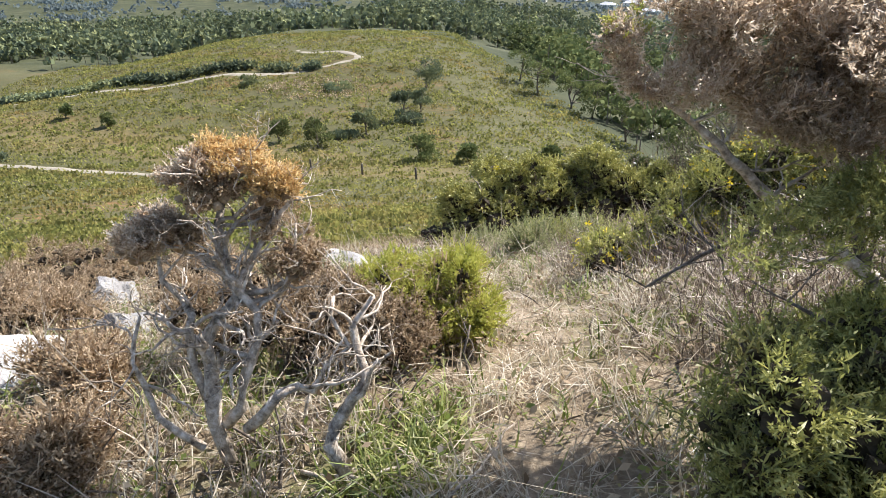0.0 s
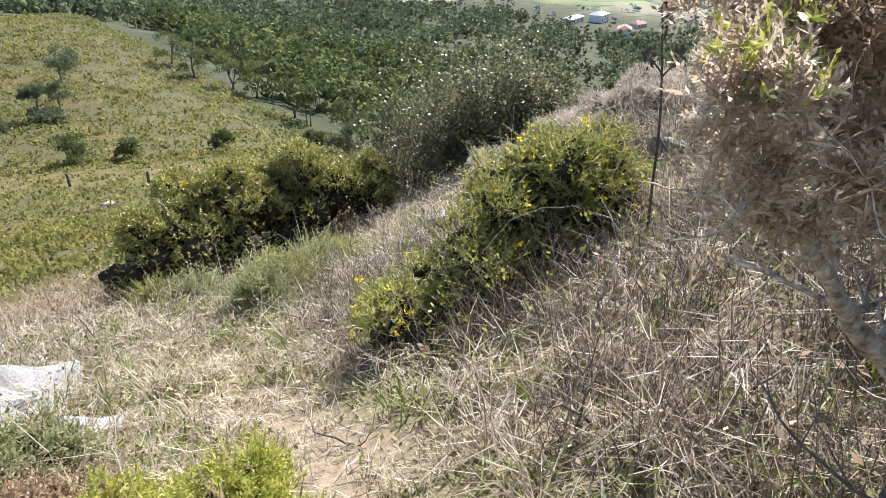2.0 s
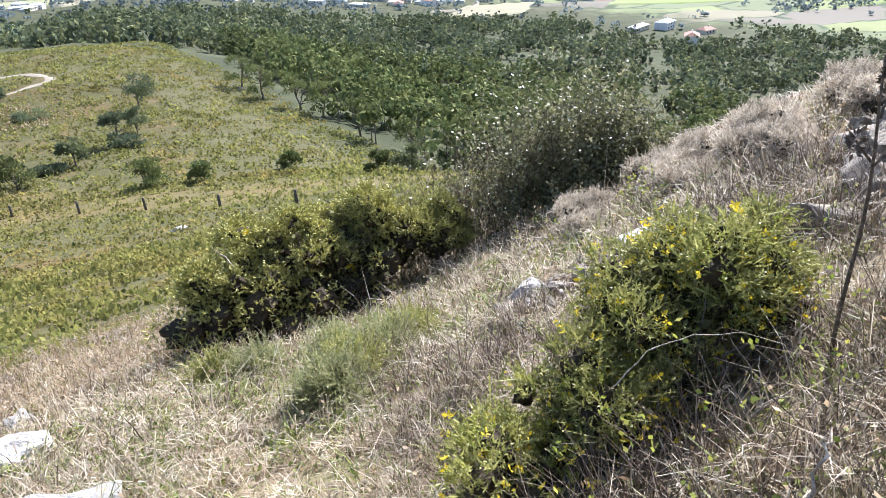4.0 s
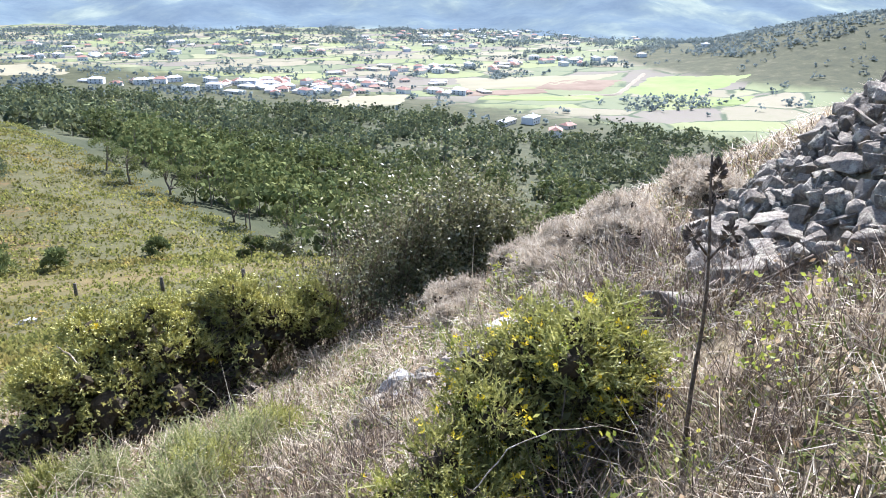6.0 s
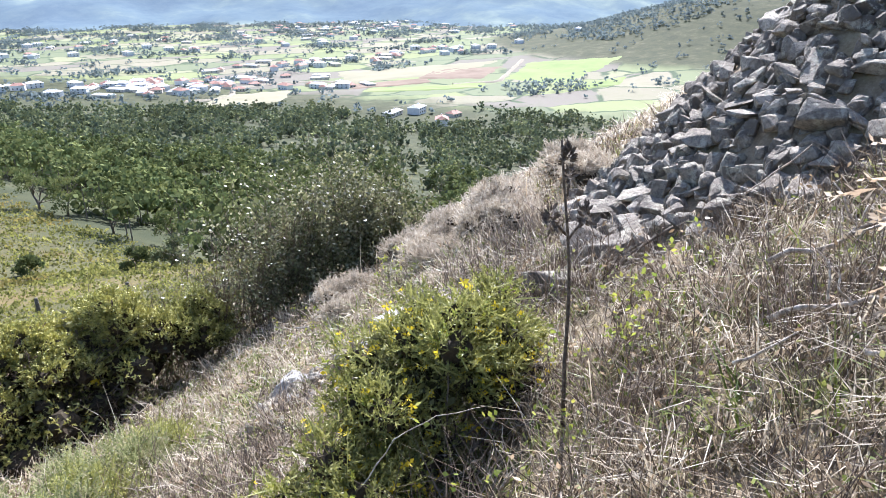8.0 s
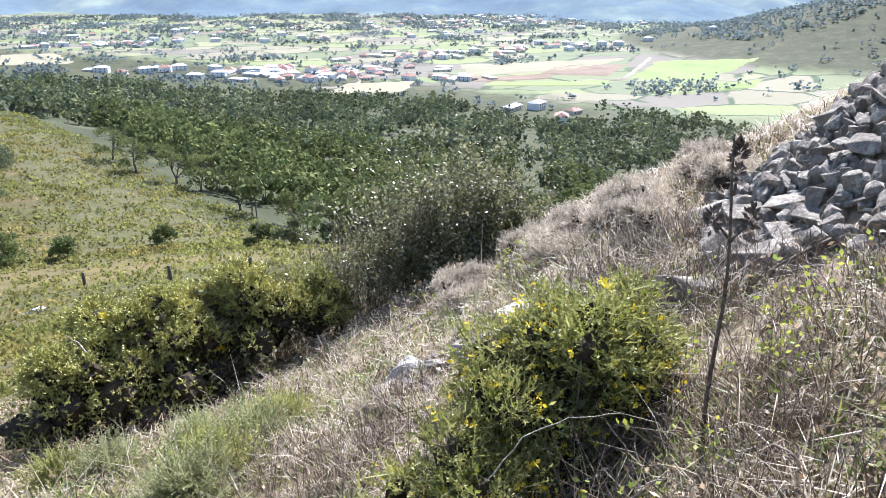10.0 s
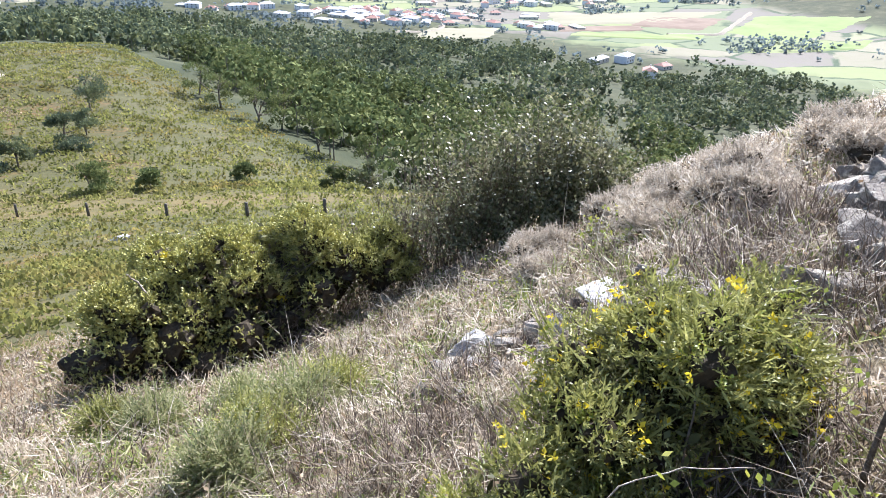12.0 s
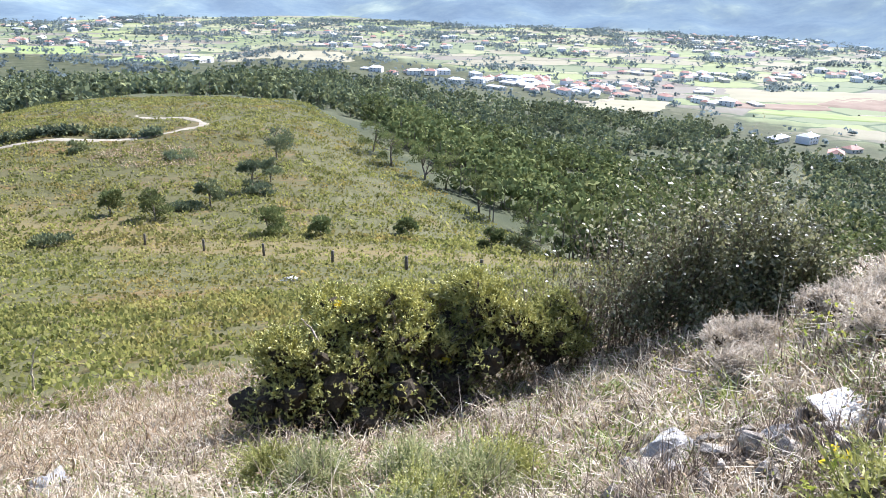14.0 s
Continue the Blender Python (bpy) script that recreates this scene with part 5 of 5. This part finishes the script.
    for name, lobes, clusters, each, long, spine, width, material, shell in (
        ("dry_foliage", crown, 1900, 7, 0.042, 0.018, 0.0046, GORSE_DRY, 0.65),
        ("inner_foliage", crown, 220, 10, 0.05, 0.018, 0.0046, HEATH_BROWN, 0.2),
        ("dry_tuft", tuft, 70, 9, 0.030, 0.015, 0.0042, GORSE_DRY, 0.5),
        ("green_tip", [lobe(0.52, 2.00, 1.11, 0.05, 0.05, 0.02)], 6, 6, 0.034, 0.016, 0.004, GORSE_LIME, 0.4),
        ("middle_foliage", middle, 230, 8, 0.045, 0.017, 0.0046, GORSE_GREEN, 0.62),
        ("green_foliage", low, 640, 8, 0.05, 0.020, 0.0054, GORSE_GREEN, 0.65),
        ("shaded_foliage", low, 160, 10, 0.06, 0.022, 0.0070, GORSE_SHADED, 0.2),
    ):
        heads = knobs(lobes, 0.075)
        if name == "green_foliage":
            # Added dark lumps stand in for shade within the low growth.
            link("dense_core", lumps("dense_core", heads + lobes, 0.52, base), SHADE_WOOD, thing, kind="stuff")
        p, d = clustered(heads if shell > 0.6 else lobes, clusters, each, 0.016, shell)
        link(name, loose_quads(name, sprigs(p - base, d, long * rng.uniform(0.6, 1.3, len(p)), 8, spine, width)), material, thing)


gorse_tree()


# ---- grass ----
def clear_of_walk(x, y):
    """How freely grass may stand: little on the trodden path."""
    return 1 - 0.75 * bare_ground(x, y)


def turf(name, n, xs, ys, each, tall, wide, droop, material, label, keep, spread=0.05, lean=(0, 0)):
    p = scatter(n, xs, ys, keep)
    k = len(p)
    r = np.hypot(p[:, 0] - 0.3, p[:, 1] - 2.0)
    size = np.repeat(tall * rng.uniform(0.5, 1.4, k) * clear_of_walk(p[:, 0], p[:, 1]), each)
    q = np.repeat(p, each, 0) + rng.normal(size=(k * each, 3)) * (spread, spread, 0.0)
    q[:, 2] = height(q[:, 0], q[:, 1]) - 0.01
    tilt = np.repeat(rng.normal(size=(k, 3)) * (0.25, 0.25, 0), each, 0)
    d = unit(tilt + rng.normal(size=q.shape) * (0.42, 0.42, 0.1) + (lean[0], lean[1], 0.9))
    size = size * rng.uniform(0.5, 1.2, k * each)
    w = wide * np.repeat(1 + 0.10 * r, each)
    link(name, loose_quads(name, blades(q, d, size, w, droop * rng.uniform(0.4, 1.3, k * each))), material, label=label, category="grass", kind="stuff")


def near_slope(x, y):
    return (y + 0.35 * np.abs(np.minimum(x, 0)) - 0.5 * np.maximum(x, 0) < 16.5) & (np.hypot(x - 0.2, y - 0.2) > 0.5) & (heap_top(x, y) < height(x, y) - 0.04)


def patchy(size, seed, cut):
    def keep(x, y):
        return near_slope(x, y) & (ripple(x, y, size, seed) + 0.5 * ripple(x, y, size * 0.4, seed + 1) + 0.2 * rng.normal(size=x.shape) > cut)
    return keep


turf("dry_grass", 4600, (-3.2, 5.5), (0.4, 6.5), 22, 0.22, 0.0048, 1.0, STRAW, "matted pale dry grass over the near slope", patchy(0.7, 51, -0.06), 0.04)
turf("dry_grass", 7200, (-6.0, 9.0), (6.0, 16.5), 13, 0.23, 0.0066, 1.0, STRAW, "pale dry grass over the farther slope", patchy(1.0, 53, -0.10), 0.055)
turf("dry_grass", 3600, (-9, 9), (-4, 8), 7, 0.20, 0.0060, 1.0, STRAW, "thin dry grass around the path", lambda x, y: near_slope(x, y) & ((x < -2.6) | (x > 5.0) | (y < 0.7) | (rng.random(x.shape) < 0.15)), 0.07)
turf("dead_stems", 3400, (0.9, 4.8), (2.0, 6.4), 10, 0.34, 0.0032, 0.4, STEM_DARK, "brown dead stalks standing on the slope", patchy(1.1, 41, -0.05), 0.07)
turf("dead_stems", 4000, (-5, 8), (6, 15), 8, 0.26, 0.0055, 0.45, STEM_DARK, "brown dead heath stalks on the slope", patchy(1.6, 43, 0.0), 0.09)
turf("green_grass", 2400, (-2.5, 4.5), (0.5, 7.5), 11, 0.18, 0.0072, 0.7, GRASS, "green grass tufts among the dry litter", patchy(0.9, 45, -0.05), 0.045)
turf("green_grass", 2600, (-5, 8), (6, 16), 10, 0.17, 0.0075, 0.7, GRASS, "green grass patches on the farther slope", patchy(1.5, 47, 0.04), 0.07)
turf("green_grass", 60, (-0.28, 0.06), (1.55, 2.0), 14, 0.16, 0.0075, 0.8, GRASS, "fresh green grass tuft beside the path", near_slope, 0.03)
turf("straw_stalks", 500, (-2.5, 5.0), (0.8, 9.0), 3, 0.50, 0.0034, 0.7, STRAW, "long pale seeding grass stalks", near_slope, 0.05)


def litter():
    """Broken straws and twigs lying flat."""
    p = scatter(16000, (-3, 5), (0.6, 9), near_slope)
    p[:, 2] += rng.uniform(0.0, 0.06, len(p))
    d = unit(rng.normal(size=p.shape) * (1, 1, 0.22))
    link("straw_litter", loose_quads("straw_litter", leaves(p, d, rng.uniform(0.04, 0.18, len(p)), rng.uniform(0.003, 0.008, len(p)))), STRAW, label="broken straw and twigs strewn over the ground", category="litter", kind="stuff")


litter()


def weeds():
    """Small leaves of low herbs and brambles between the straws."""
    p = scatter(14000, (-3, 6), (0.8, 10), patchy(0.7, 61, -0.1))
    p = p[bare_ground(p[:, 0], p[:, 1]) < 0.25]
    q = np.repeat(p, 5, 0) + rng.normal(size=(len(p) * 5, 3)) * (0.05, 0.05, 0.02)
    q[:, 2] = height(q[:, 0], q[:, 1]) + rng.uniform(0.0, 0.12, len(q))
    size = rng.uniform(0.015, 0.036, len(q))
    link("low_herbs", loose_quads("low_herbs", leaves(q, unit(rng.normal(size=q.shape) + (0, 0, 0.4)), size, size * 0.6)), GRASS, label="small green herbs between the dry straws", category="herbs", kind="stuff")
    p = scatter(7000, (-3, 7), (0.8, 14), patchy(0.9, 63, 0.05))
    p = p[bare_ground(p[:, 0], p[:, 1]) < 0.5]
    q = np.repeat(p, 6, 0) + rng.normal(size=(len(p) * 6, 3)) * (0.06, 0.06, 0.03)
    q[:, 2] = height(q[:, 0], q[:, 1]) + rng.uniform(0.0, 0.22, len(q))
    size = rng.uniform(0.018, 0.045, len(q))
    link("withered_leaves", loose_quads("withered_leaves", leaves(q, unit(rng.normal(size=q.shape)), size, size * 0.5)), HEATH_BROWN, label="withered brown leaves caught in the grass", category="litter", kind="stuff")

    def edge(x, y):
        f = y + 0.35 * np.abs(np.minimum(x, 0)) - 0.5 * np.maximum(x, 0)
        return (f > 9.5) & (f < 16.5) & (x < 1.5) & (ripple(x, y, 1.7, 65) > -0.3)

    p = scatter(5200, (-9, 1.5), (6, 17), edge)
    q = np.repeat(p, 7, 0) + rng.normal(size=(len(p) * 7, 3)) * (0.10, 0.10, 0.03)
    q[:, 2] = height(q[:, 0], q[:, 1]) + rng.uniform(0.0, 0.3, len(q))
    d = unit(rng.normal(size=q.shape) * (0.7, 0.7, 0.4) + (0, 0, 0.8))
    link("dry_heather", loose_quads("dry_heather", leaves(q, d, rng.uniform(0.06, 0.16, len(q)), 0.012)), HEATH_BROWN, label="grey brown dry heather along the slope's edge", category="heather", kind="stuff")


weeds()


# ---- stalks and sticks ----
def seed_stalk():
    base = np.array([2.30, 3.98, at_ground(2.30, 3.98)])
    thing = empty("seed_stalk", base, "tall dark dead stalk with withered seed heads", "plant")
    bm = bmesh.new()
    top = np.array([2.09, 3.86, 0.83]) - base
    pts = [tuple(top * f + np.array([0.02 * math.sin(5 * f), 0.015 * math.sin(7 * f), 0])) for f in np.linspace(0, 1, 9)]
    tube(bm, pts, list(np.linspace(0.009, 0.0035, 9)), 6)
    for f, out in ((0.72, (-0.06, 0.02, 0.07)), (0.70, (0.07, -0.02, 0.08)), (0.84, (0.03, 0.02, 0.06))):
        s = top * f
        tube(bm, [tuple(s), tuple(s + np.array(out) * 0.6), tuple(s + np.array(out))], [0.005, 0.004, 0.003], 5)
    link("stem", finish(bm, "stem"), STALK, thing)
    for f, out, n, r in ((0.95, (0, 0, 0), 60, 0.022), (0.72, (-0.06, 0.02, 0.07), 46, 0.026), (0.70, (0.07, -0.02, 0.08), 46, 0.026), (0.84, (0.03, 0.02, 0.06), 20, 0.014)):
        c = top * f + np.array(out)
        d = unit(rng.normal(size=(n, 3)))
        p = c + d * r * (0.5, 0.5, 1.6) * rng.random((n, 1)) ** 0.5
        link("seed_head", loose_quads("seed_head", leaves(p, unit(d + (0, 0, 0.6)), 0.028, 0.013)), STALK, thing)


seed_stalk()


def stick(points, radius, label, material=BARK_PALE, twigs=1, seed=0):
    rnd = random.Random(seed + int(points[0][0] * 100))
    placed = [np.array([x, y, at_ground(x, y) + up]) for x, y, up in points]
    base = placed[0]
    bm = bmesh.new()
    fine = []
    for a, b in zip(placed, placed[1:]):
        for k in range(4):
            f = k / 4
            fine.append(a * (1 - f) + b * f - base + np.array([rnd.gauss(0, 1), rnd.gauss(0, 1), rnd.gauss(0, 1)]) * radius * 0.8)
    fine.append(placed[-1] - base)
    n = len(fine)
    tube(bm, [tuple(p) for p in fine], [radius * (1 - 0.6 * k / (n - 1)) for k in range(n)], 6)
    for _ in range(twigs):
        k = rnd.randrange(1, n - 1)
        grow(bm, tuple(fine[k]), (rnd.gauss(0, 1), rnd.gauss(0, 1), rnd.uniform(0.2, 1)), radius * rnd.uniform(8, 18), radius * 0.5, 1, 0.25, rnd, 5, None, 2)
    ob = link("dead_stick", finish(bm, "dead_stick"), material, None, label, "stick")
    ob.location = base


stick([(2.62, 8.75, 0.0), (2.5, 8.6, 0.22), (2.40, 8.5, 0.52)], 0.012, "bleached upright twig in dry grass", twigs=0)
stick([(0.75, 10.2, 0.4), (0.5, 10.3, 0.95), (0.38, 10.4, 1.25), (0.28, 10.4, 1.36)], 0.016, "crooked bleached shoot rising from the gorse", twigs=1)
stick([(3.10, 7.85, 0.25), (3.30, 7.55, 0.10), (3.36, 7.35, 0.05)], 0.010, "pale fallen stick lying on the slope", twigs=2)
stick([(1.46, 4.20, 0.40), (1.60, 4.16, 0.50), (1.74, 4.10, 0.50), (1.90, 4.02, 0.42)], 0.0028, "long pale bramble stem across the gorse", twigs=0)
stick([(3.05, 3.60, 0.20), (3.25, 3.38, 0.16), (3.42, 3.15, 0.12)], 0.014, "bleached branch lying below the cairn", twigs=3)
stick([(2.75, 3.46, 0.14), (2.80, 3.20, 0.12), (2.88, 3.00, 0.10)], 0.013, "weathered branch lying in the grass", twigs=2)
stick([(2.55, 3.05, 0.12), (2.62, 2.90, 0.10), (2.66, 2.76, 0.02)], 0.011, "curved white root in the grass", twigs=0)
stick([(2.40, 3.38, 0.20), (2.52, 3.24, 0.22)], 0.007, "short pale broken straw", twigs=0)
stick([(4.15, 4.6, 0.05), (4.05, 4.25, 0.12), (4.08, 3.95, 0.30)], 0.010, "thin bare branch leaning on the cairn", twigs=3)
stick([(3.85, 4.55, 0.10), (3.60, 4.70, 0.06), (3.45, 4.55, 0.03)], 0.010, "thin bare branch below the cairn", BARK_BROWN, twigs=3)
stick([(1.50, 3.35, 0.02), (1.53, 3.38, 0.16), (1.60, 3.42, 0.28), (1.68, 3.47, 0.33)], 0.009, "bleached stub standing in dry stalks", twigs=1)
stick([(-0.42, 1.75, 0.01), (-0.20, 1.62, 0.06), (0.0, 1.75, 0.03)], 0.008, "pale stick lying beside the path", twigs=1)
stick([(-0.10, 1.40, 0.02), (0.12, 1.62, 0.06), (0.24, 1.86, 0.05)], 0.007, "pale stick lying across the path", twigs=0)
stick([(0.35, 1.50, 0.02), (0.40, 1.36, 0.10), (0.43, 1.28, 0.16)], 0.006, "bleached twig in the litter", twigs=1)
stick([(-0.45, 2.15, 0.0), (-0.30, 2.2, 0.14), (-0.18, 2.3, 0.24)], 0.008, "bleached leaning twig beside the clump", twigs=1)
stick([(-4.9, 16.4, 0.0), (-4.85, 16.3, 0.5), (-4.6, 16.2, 1.05)], 0.025, "bare bleached stem at the edge of the moor", twigs=0)


def bramble(x, y, seed):
    """A low bramble with a few broad bright leaves."""
    rnd = random.Random(seed)
    z = at_ground(x, y)
    thing = empty("bramble", (x, y, z), "thin bramble with a few yellow green leaves", "plant", "brambles on the slope")
    bm = bmesh.new()
    tips = []
    for _ in range(4):
        grow(bm, (rnd.gauss(0, 0.05), rnd.gauss(0, 0.05), 0), (rnd.gauss(0, 1), rnd.gauss(0, 1), 0.9), 0.34, 0.004, 1, 0.25, rnd, 5, tips, 3)
    link("woody_stem", finish(bm, "woody_stem"), STEM_DARK, thing, kind="stuff")
    p = np.repeat(np.array([tuple(t) for t in tips]), 4, 0)
    p = p + rng.normal(size=p.shape) * 0.02
    p[:, 2] = np.maximum(p[:, 2], 0.04)
    d = unit(rng.normal(size=p.shape) + (0, 0, 0.3))
    link("foliage", loose_quads("foliage", leaves(p, d, 0.030, 0.019)), LEAF_BRIGHT, thing)


for n, (x, y) in enumerate(((2.75, 4.10), (2.95, 4.22), (2.45, 4.05), (3.05, 3.95), (1.45, 3.75), (2.2, 4.0), (3.6, 7.0), (3.2, 7.6), (3.9, 7.2))):
    bramble(x, y, n)
